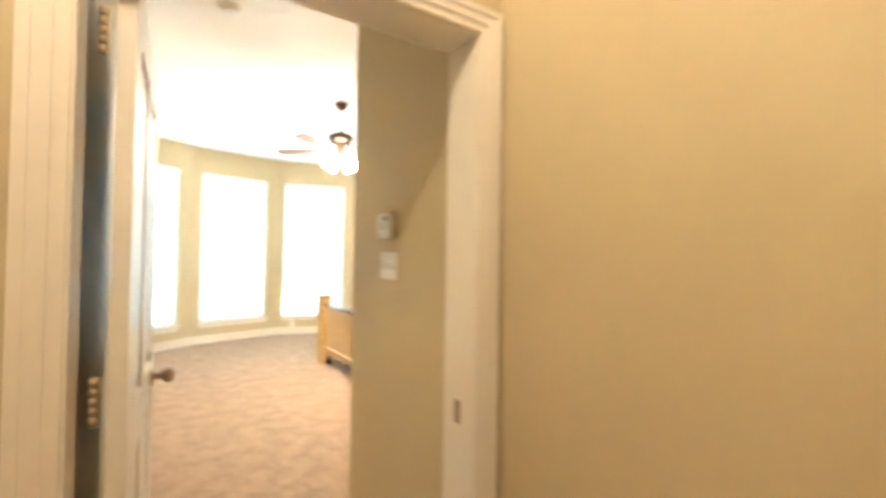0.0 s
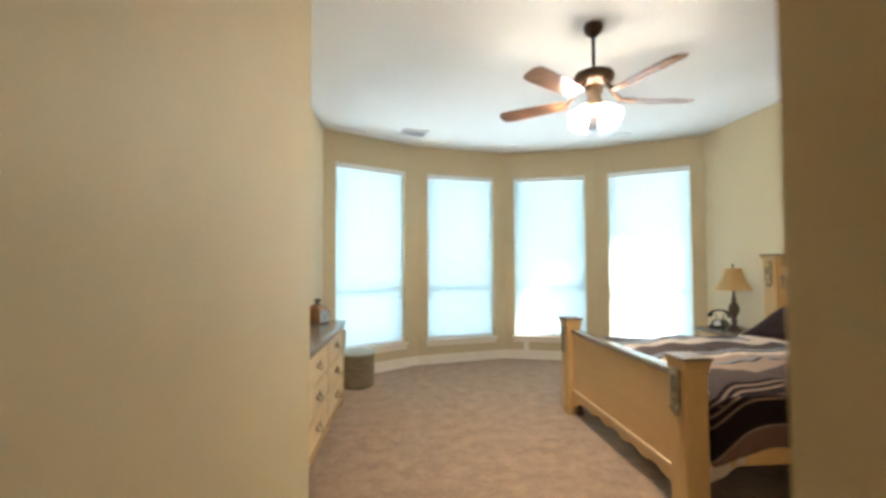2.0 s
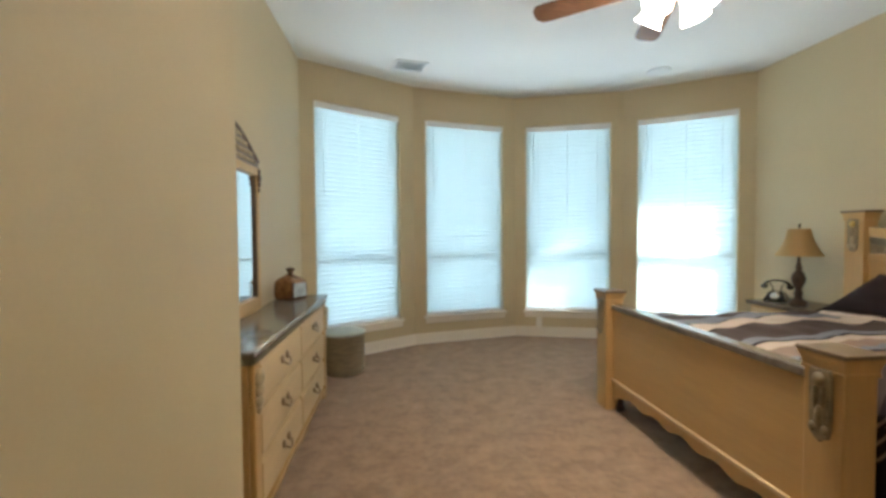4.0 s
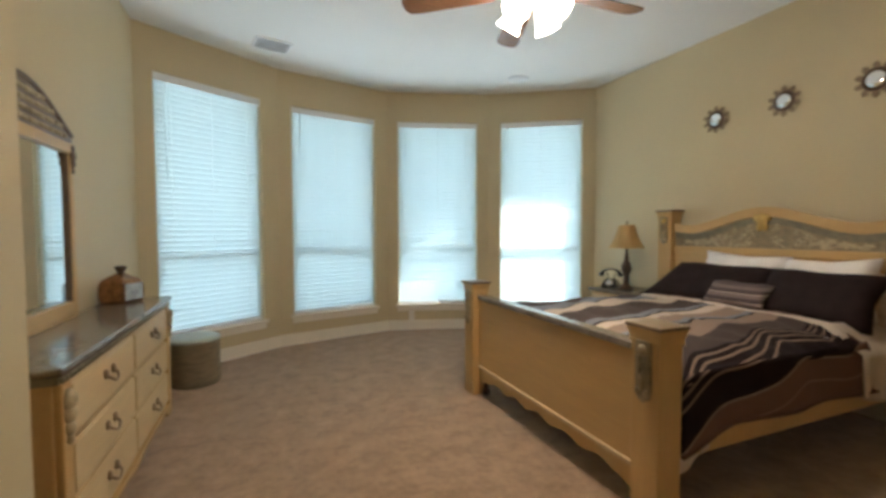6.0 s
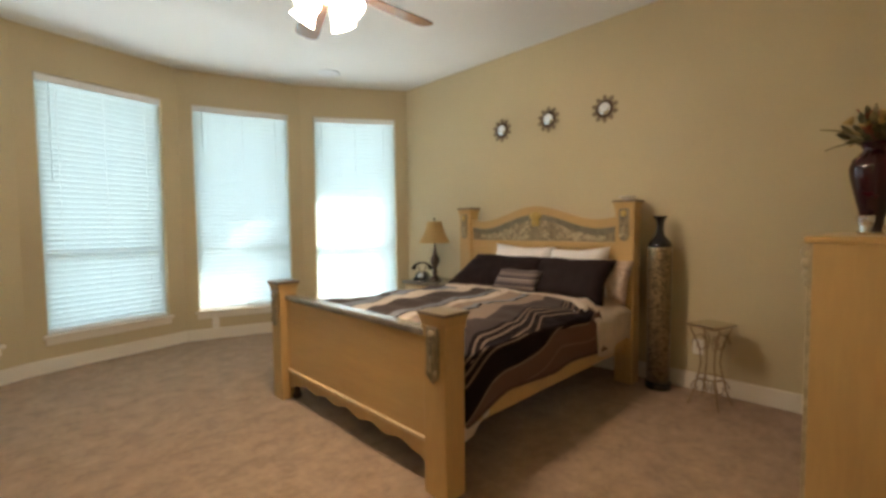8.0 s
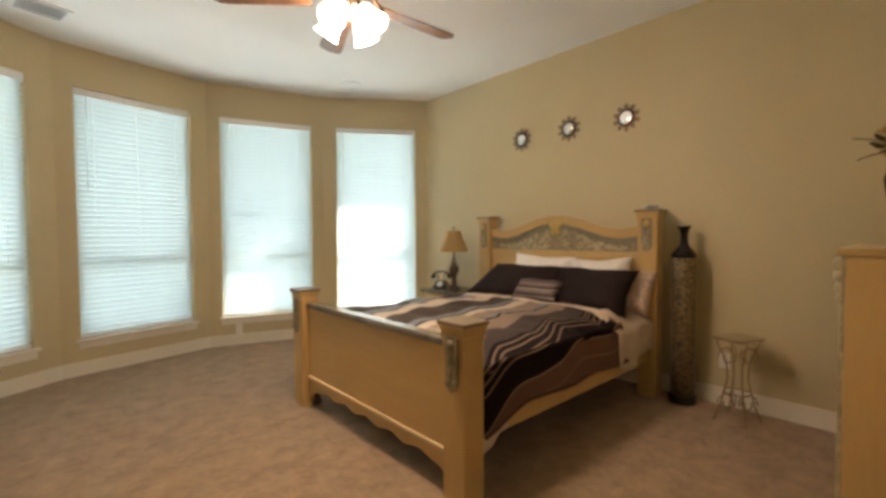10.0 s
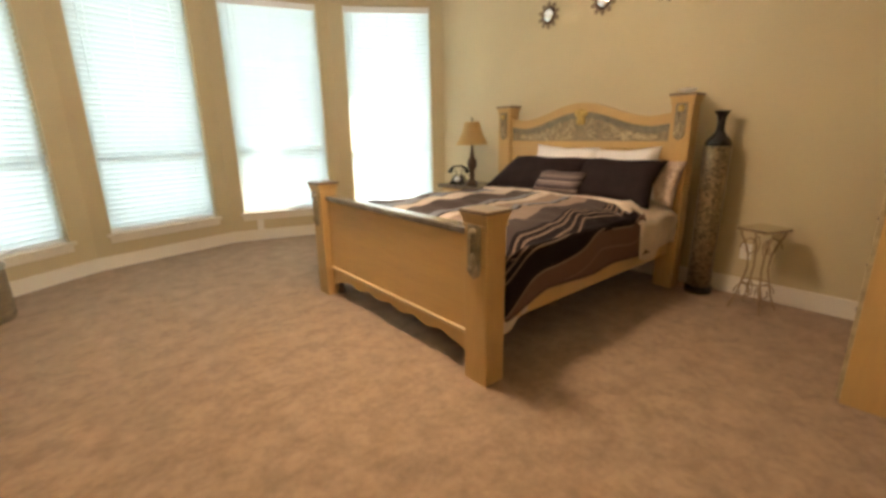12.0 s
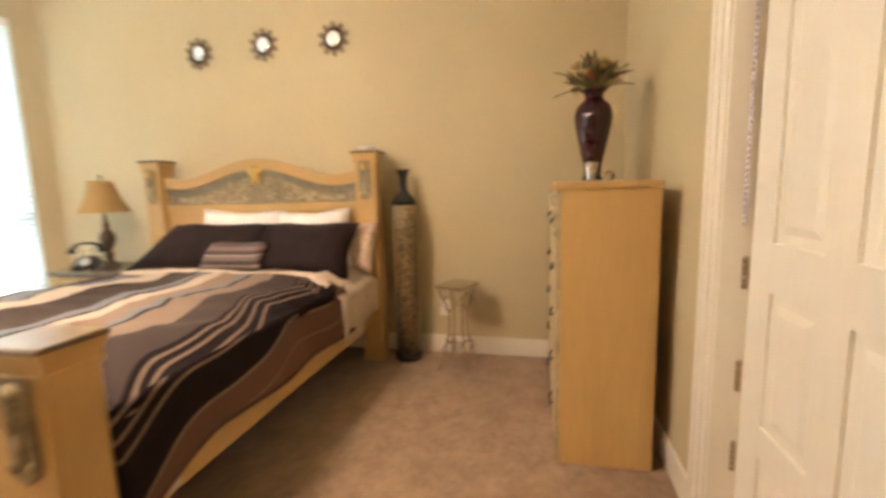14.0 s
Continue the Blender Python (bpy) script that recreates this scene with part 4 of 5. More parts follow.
for i in range(4):
    u0, u1 = WIN[i]
    w = u1 - u0 - 0.012
    blind = new("window_blind")
    blind.matrix_basis = local(i) @ Matrix.Translation(((u0 + u1) / 2, 0.045, 0))
    tagged(blind, "closed white wide-slat blind glowing with daylight", "window blind", "bay window blinds")

    def bpart(name, bm, material, label=""):
        ob = new(name, finish(bm, name, material))
        ob.parent = blind
        return tagged(ob, label) if label else ob
    bpart("valance", bx(-w / 2, w / 2, -0.045, -0.03, HEAD - 0.075, HEAD - 0.004, bevel=0.004), VINYL)
    bpart("headrail", bx(-w / 2, w / 2, -0.026, 0.026, HEAD - 0.05, HEAD - 0.004), VINYL)
    bpart("bottom_rail", bx(-w / 2, w / 2, -0.018, 0.018, SILL + 0.012, SILL + 0.034, bevel=0.004), VINYL)
    for q in (-0.36, 0.0, 0.36):
        bpart("ladder_cord", tube([(q, -0.027, SILL + 0.03), (q, -0.027, HEAD - 0.05)], 0.0014, 5), VINYL)
    bpart("wand", tube([(-w / 2 + 0.09, -0.05, HEAD - 0.06), (-w / 2 + 0.09, -0.05, HEAD - 0.95)], 0.004, 6), SLAT)
    prof = [(-0.0315, 0.0), (-0.0158, 0.0028), (0.0, 0.0038), (0.0158, 0.0028), (0.0315, 0.0)]
    sb = bmesh.new()
    hi = [[sb.verts.new((x, y, z + 0.0014)) for y, z in prof] for x in (-w / 2, w / 2)]
    lo = [[sb.verts.new((x, y, z - 0.0014)) for y, z in prof] for x in (-w / 2, w / 2)]
    for q in range(4):
        sb.faces.new((hi[0][q], hi[1][q], hi[1][q + 1], hi[0][q + 1]))
        sb.faces.new((lo[0][q + 1], lo[1][q + 1], lo[1][q], lo[0][q]))
    sb.faces.new((hi[0][0], lo[0][0], lo[1][0], hi[1][0]))
    sb.faces.new((hi[0][4], hi[1][4], lo[1][4], lo[0][4]))
    slat_mesh = finish(sb, "slat", SLAT)
    count = 46
    rs = random.Random(i)
    for q in range(count):
        ob = new("slat", slat_mesh)
        ob.parent = blind
        ob.matrix_basis = Matrix.Translation((rs.uniform(-0.001, 0.001), 0, SILL + 0.064 + 0.0485 * q)) @ Euler((TILT_SLAT + rs.uniform(-0.03, 0.03), 0, 0)).to_matrix().to_4x4()

# ---- ceiling fan ----
FX, FY = 2.112, 5.185
fan = thing("ceiling_fan", (FX, FY, 3.05), "dark bronze ceiling fan with wooden blades and four lit glass shades", "ceiling fan")
fp = pose(FX, FY, 0)
part("canopy", lathe([(0.062, 3.05), (0.066, 3.035), (0.055, 3.0), (0.03, 2.975), (0.016, 2.965)], 28, None, fp), BRONZE, fan)
part("downrod", lathe([(0.012, 2.97), (0.012, 2.73)], 14, None, fp), BRONZE, fan)
part("motor_housing", lathe([(0.02, 2.755), (0.035, 2.74), (0.06, 2.725), (0.125, 2.705), (0.135, 2.685), (0.128, 2.655), (0.10, 2.63), (0.06, 2.615)], 36, None, fp), BRONZE, fan)
part("light_kit", lathe([(0.06, 2.615), (0.055, 2.57), (0.04, 2.55), (0.05, 2.52), (0.052, 2.48), (0.03, 2.45), (0.012, 2.435), (0.018, 2.42), (0.004, 2.405)], 28, None, fp), NICKEL, fan)
for k in range(5):
    ang = -1 + 72 * k
    r = pose(FX, FY, 0, 0, 0, ang)
    b = bmesh.new()
    outline = [(0.20, -0.052), (0.26, -0.060), (0.62, -0.072), (0.675, -0.066), (0.70, -0.04), (0.705, 0), (0.70, 0.04), (0.675, 0.066), (0.62, 0.072), (0.26, 0.060), (0.20, 0.052)]
    prism(outline, "z", -0.003, 0.003, b)
    b.transform(r @ Matrix.Translation((0, 0, 2.525)) @ Euler((radians(12), 0, 0)).to_matrix().to_4x4())
    bl = part("blade", b, BLADE, fan, "reddish-brown wooden blade")
    b = bmesh.new()
    tube([(0.09, 0, 2.64), (0.14, 0, 2.575), (0.19, 0.0, 2.531), (0.27, 0.0, 2.531)], [0.012, 0.012, 0.016, 0.010], 8, b)
    box(b, 0.18, 0.29, -0.03, 0.03, 2.5295, 2.534)
    b.transform(r)
    part("blade_iron", b, BRONZE, bl)
for k in range(4):
    ang = 25 + 90 * k
    tilt = pose(FX, FY, 0, 0, 0, ang) @ Matrix.Translation((0.070, 0, 2.47)) @ Euler((0, radians(-38), 0)).to_matrix().to_4x4()
    arm = part("arm", tube([pose(FX, FY, 0, 0, 0, ang) @ Vector((0.03, 0, 2.485)), tilt @ Vector((0, 0, 0.01)), tilt @ Vector((0, 0, -0.02))], 0.014, 10), NICKEL, fan)
    b = lathe([(0.024, -0.015), (0.035, -0.033), (0.044, -0.068), (0.052, -0.103), (0.063, -0.131), (0.068, -0.140), (0.064, -0.140), (0.048, -0.103), (0.040, -0.068), (0.029, -0.033)], 24, None, tilt, close=False)
    part("shade", b, GLOW, arm, "bell-shaped frosted glass shade, lit")
    c = tilt @ Vector((0, 0, -0.122))
    lamp("fan_bulb", 'POINT', FAN_POWER, WARM, Matrix.Translation(c), size=0.035)

# ---- ceiling vent, detector, small ceiling plate ----
vent = thing("ceiling_vent", (0.905, 7.73, 3.05), "white metal ceiling supply vent with louvres", "ceiling vent")
vm = pose(0.905, 7.73, 3.05, 0, 0, 12)
b = bmesh.new()
for q in ((-0.165, 0.165, -0.135, -0.11, -0.012, -0.001), (-0.165, 0.165, 0.11, 0.135, -0.012, -0.001), (-0.165, -0.14, -0.11, 0.11, -0.012, -0.001), (0.14, 0.165, -0.11, 0.11, -0.012, -0.001)):
    box(b, *q)
b.transform(vm)
part("frame", b, VINYL, vent)
# flat grey sheet: the shade between the louvres put into colour
b = bx(-0.14, 0.14, -0.11, 0.11, -0.003, -0.001)
b.transform(vm)
part("backing", b, mat("vent_slot_shade", (0.50, 0.51, 0.52), 0.6, var=0.1, bump=0.0), vent)
for k in range(7):
    b = bx(-0.13, 0.13, -0.012, 0.012, -0.001, 0.001)
    b.transform(vm @ Matrix.Translation((0, -0.09 + 0.03 * k, -0.009)) @ Euler((radians(14), 0, 0)).to_matrix().to_4x4())
    part("slat", b, VINYL, vent)
plate = thing("ceiling_speaker", (3.57, 7.67, 3.05), "round white ceiling plate by the window", "ceiling plate")
part("disc", lathe([(0.12, 3.05), (0.12, 3.042), (0.10, 3.036), (0.02, 3.034)], 30, None, pose(3.57, 7.67, 0)), VINYL, plate)
det = thing("smoke_detector", (0.84, 3.865, 3.05), "round white smoke detector on the passage ceiling", "smoke detector")
part("base", lathe([(0.068, 3.05), (0.068, 3.04), (0.06, 3.036)], 28, None, pose(0.84, 3.865, 0)), PLASTIC, det)
part("cover", lathe([(0.058, 3.036), (0.056, 3.018), (0.04, 3.012), (0.01, 3.011)], 28, None, pose(0.84, 3.865, 0)), PLASTIC, det)

# ---- passage wall devices ----
thermo = thing("thermostat", (PR, 2.465, 1.56), "white thermostat with printed card on the passage wall", "thermostat")
part("body", bx(PR - 0.030, PR, 2.385, 2.512, 1.496, 1.606, bevel=0.006), PLASTIC, thermo)
part("display", bx(PR - 0.0315, PR - 0.029, 2.405, 2.455, 1.572, 1.592), GREYP, thermo, "grey display window")
for k in range(3):
    part("print_line", bx(PR - 0.0312, PR - 0.029, 2.405, 2.48, 1.558 - 0.011 * k, 1.561 - 0.011 * k), GREYP, thermo)
part("lever", bx(PR - 0.034, PR - 0.029, 2.475, 2.49, 1.506, 1.514, bevel=0.001), GREYP, thermo)
sw = thing("light_switch", (PR, 2.442, 1.375), "white three-gang toggle switch plate on the passage wall", "light switch")
part("plate", bx(PR - 0.007, PR, 2.36, 2.518, 1.314, 1.434, bevel=0.003), PLASTIC, sw)
for k in range(3):
    yy = 2.393 + 0.046 * k
    part("toggle", bx(PR - 0.020, PR - 0.006, yy - 0.005, yy + 0.005, 1.368, 1.384, bevel=0.002), PLASTIC, sw)
    part("toggle_slot", bx(PR - 0.0085, PR - 0.0065, yy - 0.007, yy + 0.007, 1.362, 1.387), GREYP, sw)


def outlet(m, label):
    o = thing("wall_outlet", m.translation, label, "wall outlet")
    b = bx(-0.036, 0.036, -0.006, 0.0, -0.058, 0.058, bevel=0.002)
    b.transform(m)
    part("plate", b, PLASTIC, o)
    for z in (-0.02, 0.02):
        b = bx(-0.016, 0.016, -0.0085, -0.005, z - 0.014, z + 0.014, bevel=0.002)
        b.transform(m)
        part("socket", b, TRIM, o)


outlet(pose(EAST, 4.135, 0.335, 0, 0, -90), "white wall outlet above the baseboard behind the glass table")
a3, d3, n3, _ = seg(2)
px, py = plan(2, 0.30, 0)
outlet(pose(px, py, 0.185, 0, 0, math.degrees(math.atan2(d3.y, d3.x))), "white wall outlet low under the bay window")

# ---- sunburst mirrors ----


def sunburst(y, z):
    s = thing("sunburst_mirror", (EAST, y, z), "small round wall mirror in a bronze sunburst frame", "wall mirror", "sunburst mirrors over the bed")
    m = pose(EAST - 0.004, y, z, 0, -90, 0)
    part("backing", lathe([(0.078, 0.0), (0.080, 0.010), (0.062, 0.018), (0.055, 0.016)], 30, None, m), BRONZE, s)
    part("glass", lathe([(0.055, 0.014), (0.052, 0.0165), (0.02, 0.0175)], 30, None, m), MIRROR, s, "small round mirror glass")
    for k in range(10):
        a = 2 * math.pi * k / 10
        b = bmesh.new()
        L = 0.125
        pts = [(0.07, -0.022), (L - 0.02, -0.020), (L, 0.0), (L - 0.02, 0.020), (0.07, 0.022)]
        prism(pts, "z", 0.002, 0.011, b, bevel=0.003)
        b.transform(m @ Euler((0, 0, a)).to_matrix().to_4x4())
        part("ray", b, GILT, s)
    return s


first_sun = sunburst(6.012, 2.283)
for y, z in ((5.452, 2.297), (4.892, 2.288)):
    copy_thing(first_sun, Matrix.Translation((EAST, y, z)))

# ---- nightstand with lamp and telephone ----
ns = thing("nightstand", (4.38, 6.80, 0), "light pine nightstand with a dark stone-look top beside the bed", "nightstand")
part("body", bx(4.16, 4.60, 6.50, 7.08, 0.06, 0.62, bevel=0.006), PINEH, ns)
part("top", bx(4.13, 4.62, 6.47, 7.11, 0.62, 0.66, bevel=0.008), STONE, ns, "dark stone-look top")
part("plinth", bx(4.15, 4.60, 6.49, 7.09, 0.0, 0.06, bevel=0.004), PINEH, ns)
for z in (0.12, 0.37):
    dr = part("drawer", bx(4.148, 4.162, 6.53, 7.05, z, z + 0.22, bevel=0.006), CREAM, ns)
    part("handle", tube([(4.15, 6.74, z + 0.11), (4.128, 6.745, z + 0.095), (4.126, 6.79, z + 0.088), (4.128, 6.835, z + 0.095), (4.15, 6.84, z + 0.11)], 0.005, 8), BRONZE, dr)
LX, LY = 4.35, 6.768
tl = thing("table_lamp", (LX, LY, 0.66), "bronze turned table lamp with gold bell shade on the nightstand", "table lamp")
lp = pose(LX, LY, 0.66)
part("base", lathe([(0.072, 0.0), (0.075, 0.012), (0.062, 0.03), (0.045, 0.04), (0.03, 0.055), (0.026, 0.08), (0.036, 0.095), (0.030, 0.11), (0.022, 0.13),
                    (0.034, 0.16), (0.052, 0.20), (0.056, 0.235), (0.044, 0.275), (0.024, 0.30), (0.020, 0.32), (0.030, 0.332), (0.018, 0.35), (0.012, 0.40), (0.010, 0.45)], 28, None, lp), BRONZE, tl)
part("shade", lathe([(0.178, 0.435), (0.150, 0.48), (0.118, 0.54), (0.098, 0.60), (0.085, 0.66), (0.080, 0.675), (0.078, 0.675), (0.083, 0.66), (0.096, 0.60), (0.116, 0.54), (0.148, 0.48), (0.176, 0.435)], 32, None, lp, close=False), SHADE_GOLD, tl, "gold fabric bell shade")
b = tube([(0, 0, 0.45), (0, 0, 0.69)], 0.004, 8)
for k in range(3):
    tube([(0, 0, 0.668), (0.079 * math.cos(2.1 * k), 0.079 * math.sin(2.1 * k), 0.668)], 0.002, 5, b)
ball(b, (0, 0, 0.705), 0.010, 0.010, 0.018)
b.transform(lp)
part("finial", b, BRONZE, tl)
ph = thing("telephone", (4.36, 7.0, 0.66), "antique-style black desk telephone with a silver dial on the nightstand", "telephone")
pp = pose(4.36, 7.0, 0.66, 0, 0, 35)
b = bmesh.new()
hexa(b, [(-0.10, -0.085), (0.10, -0.085), (0.10, 0.085), (-0.10, 0.085)], [(-0.055, -0.05), (0.055, -0.05), (0.055, 0.05), (-0.055, 0.05)], 0.012, 0.085)
box(b, -0.105, 0.105, -0.09, 0.09, 0, 0.012, bevel=0.004)
b.transform(pp)
part("body", b, BLACKG, ph)
part("dial", lathe([(0.042, 0), (0.042, 0.008), (0.03, 0.012), (0.012, 0.014)], 24, None, pp @ Matrix.Translation((-0.072, 0, 0.048)) @ Euler((0, radians(-55), 0)).to_matrix().to_4x4()), SILVER, ph)
b = bmesh.new()
for s in (-1, 1):
    tube([(0, 0.03 * s, 0.08), (0, 0.035 * s, 0.13), (0, 0.05 * s, 0.145), (0, 0.055 * s, 0.165)], 0.006, 8, b)
b.transform(pp)
part("cradle", b, BRONZE, ph)
b = tube([(0, -0.095, 0.145), (0, -0.075, 0.175), (0, -0.03, 0.19), (0, 0.03, 0.19), (0, 0.075, 0.175), (0, 0.095, 0.145)], [0.020, 0.013, 0.010, 0.010, 0.013, 0.020], 10)
for s in (-1, 1):
    lathe([(0.02, 0), (0.03, 0.012), (0.028, 0.03), (0.012, 0.04)], 14, b, Matrix.Translation((0, s * 0.1, 0.11)))
b.transform(pp)
part("handset", b, BLACKG, ph)

# ---- tall floor vase ----
VX, VY = 4.475, 4.368
fv = thing("floor_vase", (VX, VY, 0), "tall bronze mosaic floor vase with black neck and foot", "floor vase")
vp = pose(VX, VY, 0)
part("foot", lathe([(0.092, 0.0), (0.096, 0.012), (0.094, 0.05), (0.084, 0.06)], 32, None, vp), BLACKG, fv, "black glossy foot")
part("body", lathe([(0.083, 0.06), (0.084, 0.5), (0.086, 0.9), (0.087, 1.09), (0.084, 1.105)], 36, None, vp), MOSAIC, fv)
part("neck", lathe([(0.086, 1.104), (0.084, 1.125), (0.068, 1.155), (0.044, 1.18), (0.030, 1.205), (0.026, 1.24), (0.027, 1.28), (0.034, 1.31), (0.050, 1.338), (0.052, 1.344), (0.046, 1.344), (0.028, 1.30)], 32, None, vp), BLACKG, fv, "black glossy flared neck")

# ---- small glass table with scrolled iron legs ----
TX, TY, TZ = 4.37, 3.985, 0.575
gt = thing("side_table", (TX, TY, 0), "small table with a smoked glass top on scrolled iron legs", "side table")
TURN_T = pose(TX, TY, 0, 0, 0, -20)
b = bx(-0.125, 0.125, -0.10, 0.10, TZ, TZ + 0.008, bevel=0.002)
b.transform(TURN_T)
part("tabletop", b, TABLEM, gt, "smoked mirror glass top")
rim = [TURN_T @ Vector((x, y, TZ - 0.007)) for x, y in ((-0.12, -0.095), (0.12, -0.095), (0.12, 0.095), (-0.12, 0.095), (-0.12, -0.095))]
part("rim", tube(rim, 0.006, 7), WROUGHT, gt)
for r, z in ((0.082, 0.20),):
    part("ring", tube([(TX + r * math.cos(2 * math.pi * k / 28), TY + r * math.sin(2 * math.pi * k / 28), z) for k in range(29)], 0.005, 7), WROUGHT, gt)
for k in range(4):
    a = radians(35 + 90 * k)
    ca, sa = math.cos(a), math.sin(a)
    pth = [(0.144, 0.006), (0.136, 0.03), (0.107, 0.10), (0.082, 0.20), (0.062, 0.30), (0.07, 0.40), (0.10, 0.48), (0.128, 0.535), (0.132, TZ - 0.012)]
    leg = part("leg", tube([(TX + r * ca, TY + r * sa, z) for r, z in pth], 0.006, 7), WROUGHT, gt)
    sp = []
    for q in range(22):
        tt = q / 21 * 2.2 * math.pi
        rr = 0.058 * (1 - 0.7 * q / 21)
        sp.append((TX + (0.065 + rr * math.cos(tt)) * ca, TY + (0.065 + rr * math.cos(tt)) * sa, 0.44 + 1.3 * rr * math.sin(tt)))
    part("scroll", tube(sp, 0.0045, 6), WROUGHT, leg)
    sp = [(p[0], p[1], p[2] - 0.32) for p in sp]
    part("scroll", tube(sp, 0.0045, 6), WROUGHT, leg)

# ---- chest of drawers ----
CX0, CX1, CY0, CY1, CH = 3.412, 4.36, 2.995, 3.375, 1.22
ch = thing("chest_of_drawers", (3.9, 3.19, 0), "tall light pine chest of drawers against the tan wall", "chest of drawers")
part("body", bx(CX0, CX1, CY0, CY1, 0.0, CH - 0.03, bevel=0.005), PINE, ch)
part("top", bx(CX0 - 0.012, CX1 + 0.012, CY0 - 0.002, CY1 + 0.03, CH - 0.03, CH, bevel=0.008), PINEH, ch)
part("side_moulding", bx(CX0 + 0.002, CX0 + 0.03, CY1, CY1 + 0.016, 0.02, CH - 0.03, bevel=0.004), CARVEL, ch)
for k in range(5):
    z = 0.08 + 0.218 * k
    dr = part("drawer", bx(CX0 + 0.05, CX1 - 0.05, CY1, CY1 + 0.018, z, z + 0.20, bevel=0.006), CREAM, ch)
    for xx in (CX0 + 0.24, CX1 - 0.24):
        part("handle", tube([(xx - 0.05, CY1 + 0.016, z + 0.11), (xx - 0.045, CY1 + 0.030, z + 0.095), (xx, CY1 + 0.034, z + 0.085), (xx + 0.045, CY1 + 0.030, z + 0.095), (xx + 0.05, CY1 + 0.016, z + 0.11)], 0.005, 8), BRONZE, dr)
b = bmesh.new()
for z, r in ((1.15, 0.030), (1.10, 0.026), (1.05, 0.022), (1.01, 0.016)):
    ball(b, (CX0 + 0.02, CY1 + 0.014, z), r * 0.8, r, r * 1.1)
part("corbel", b, CARVEL, ch, "carved cream corner ornament")

# burgundy vase with flowers on the chest
GX, GY = 3.90, 3.20
gv = thing("flower_vase", (GX, GY, CH), "tall glossy burgundy ceramic vase on the chest", "vase")
part("body", lathe([(0.050, 0.0), (0.052, 0.012), (0.040, 0.03), (0.042, 0.07), (0.062, 0.16), (0.086, 0.27), (0.092, 0.32), (0.080, 0.365), (0.050, 0.395), (0.042, 0.41), (0.050, 0.43), (0.066, 0.443), (0.060, 0.443), (0.040, 0.42)], 36, None, pose(GX, GY, CH)), BURG, gv)
part("band", lathe([(0.0515, 0.012), (0.053, 0.006), (0.053, 0.0), (0.048, 0.0)], 32, None, pose(GX, GY, CH)), SILVER, gv)
cand = thing("candle_cup", (3.79, 3.22, CH), "small silver cup in front of the burgundy vase", "cup")
part("cup", lathe([(0.022, 0), (0.026, 0.005), (0.020, 0.02), (0.030, 0.06), (0.034, 0.09), (0.031, 0.09), (0.02, 0.04)], 22, None, pose(3.79, 3.22, CH)), SILVER, cand)
cand2 = thing("glass_ball", (3.77, 3.14, CH), "small clear glass ball beside the silver cup", "ornament")
part("ball", ball(bmesh.new(), (3.77, 3.14, CH + 0.026), 0.026, 0.026, 0.026, 18, 12), TABLEG, cand2)

fl = thing("dried_flowers", (GX, GY, CH + 0.42), "bunch of olive leaves and tan dried flowers in the burgundy vase", "dried flowers")
rnd = random.Random(11)


def leaf_mesh(length, width, bend):
    b = bmesh.new()
    prev = None
    for q in range(7):
        t = q / 6
        w = width * math.sin(math.pi * min(t * 0.93 + 0.05, 1)) ** 0.8
        z = bend * t * t
        row = [b.verts.new((length * t, -w, z + 0.006)), b.verts.new((length * t, 0, z)), b.verts.new((length * t, w, z + 0.006))]
        if prev:
            for s in (0, 1):
                b.faces.new((prev[s], row[s], row[s + 1], prev[s + 1])).smooth = True
        prev = row
    return b


GREENL = mat("olive_leaf", (0.17, 0.145, 0.05), 0.55, var=0.3, scale=15, fine=90, bump=0.1, island=0.3)
RUST = mat("rust_leaf", (0.30, 0.09, 0.03), 0.6, var=0.3, scale=15, fine=90, bump=0.1, island=0.3)
for k in range(84):
    a = 2 * math.pi * k * 0.618 + rnd.uniform(-0.3, 0.3)
    lean = rnd.uniform(8, 78)
    ln = rnd.uniform(0.045, 0.085)
    base = Matrix.Translation((GX, GY, CH + 0.432)) @ Euler((0, 0, a)).to_matrix().to_4x4() @ Euler((0, radians(-90 + lean), 0)).to_matrix().to_4x4()
    reach = rnd.uniform(0.02, 0.115)
    st = part("stem", tube([base @ Vector((0, 0, 0)), base @ Vector((reach * 0.5, 0, 0.005)), base @ Vector((reach + 0.02, 0, 0))], 0.0022, 5), GREENL, fl)
    b = leaf_mesh(ln, rnd.uniform(0.012, 0.024), rnd.uniform(-0.04, 0.02))
    b.transform(base @ Matrix.Translation((reach, 0, 0)) @ Euler((rnd.uniform(-1.2, 1.2), 0, 0)).to_matrix().to_4x4())
    part("leaf", b, (LEAF, GREENL, GREENL, PETAL, RUST)[k % 5 if k % 3 else 1], st)
for ang, tilt_l, ln in ((112, -40, 0.20), (285, -46, 0.19), (300, -28, 0.22), (70, -20, 0.17), (20, -35, 0.18)):
    base = Matrix.Translation((GX, GY, CH + 0.43)) @ Euler((0, 0, radians(ang))).to_matrix().to_4x4()
    b = leaf_mesh(ln, 0.007, -0.07)
    b.transform(base @ Euler((0, radians(tilt_l), 0)).to_matrix().to_4x4() @ Matrix.Translation((0.02, 0, 0)))
    part("blade_leaf", b, LEAF, fl)
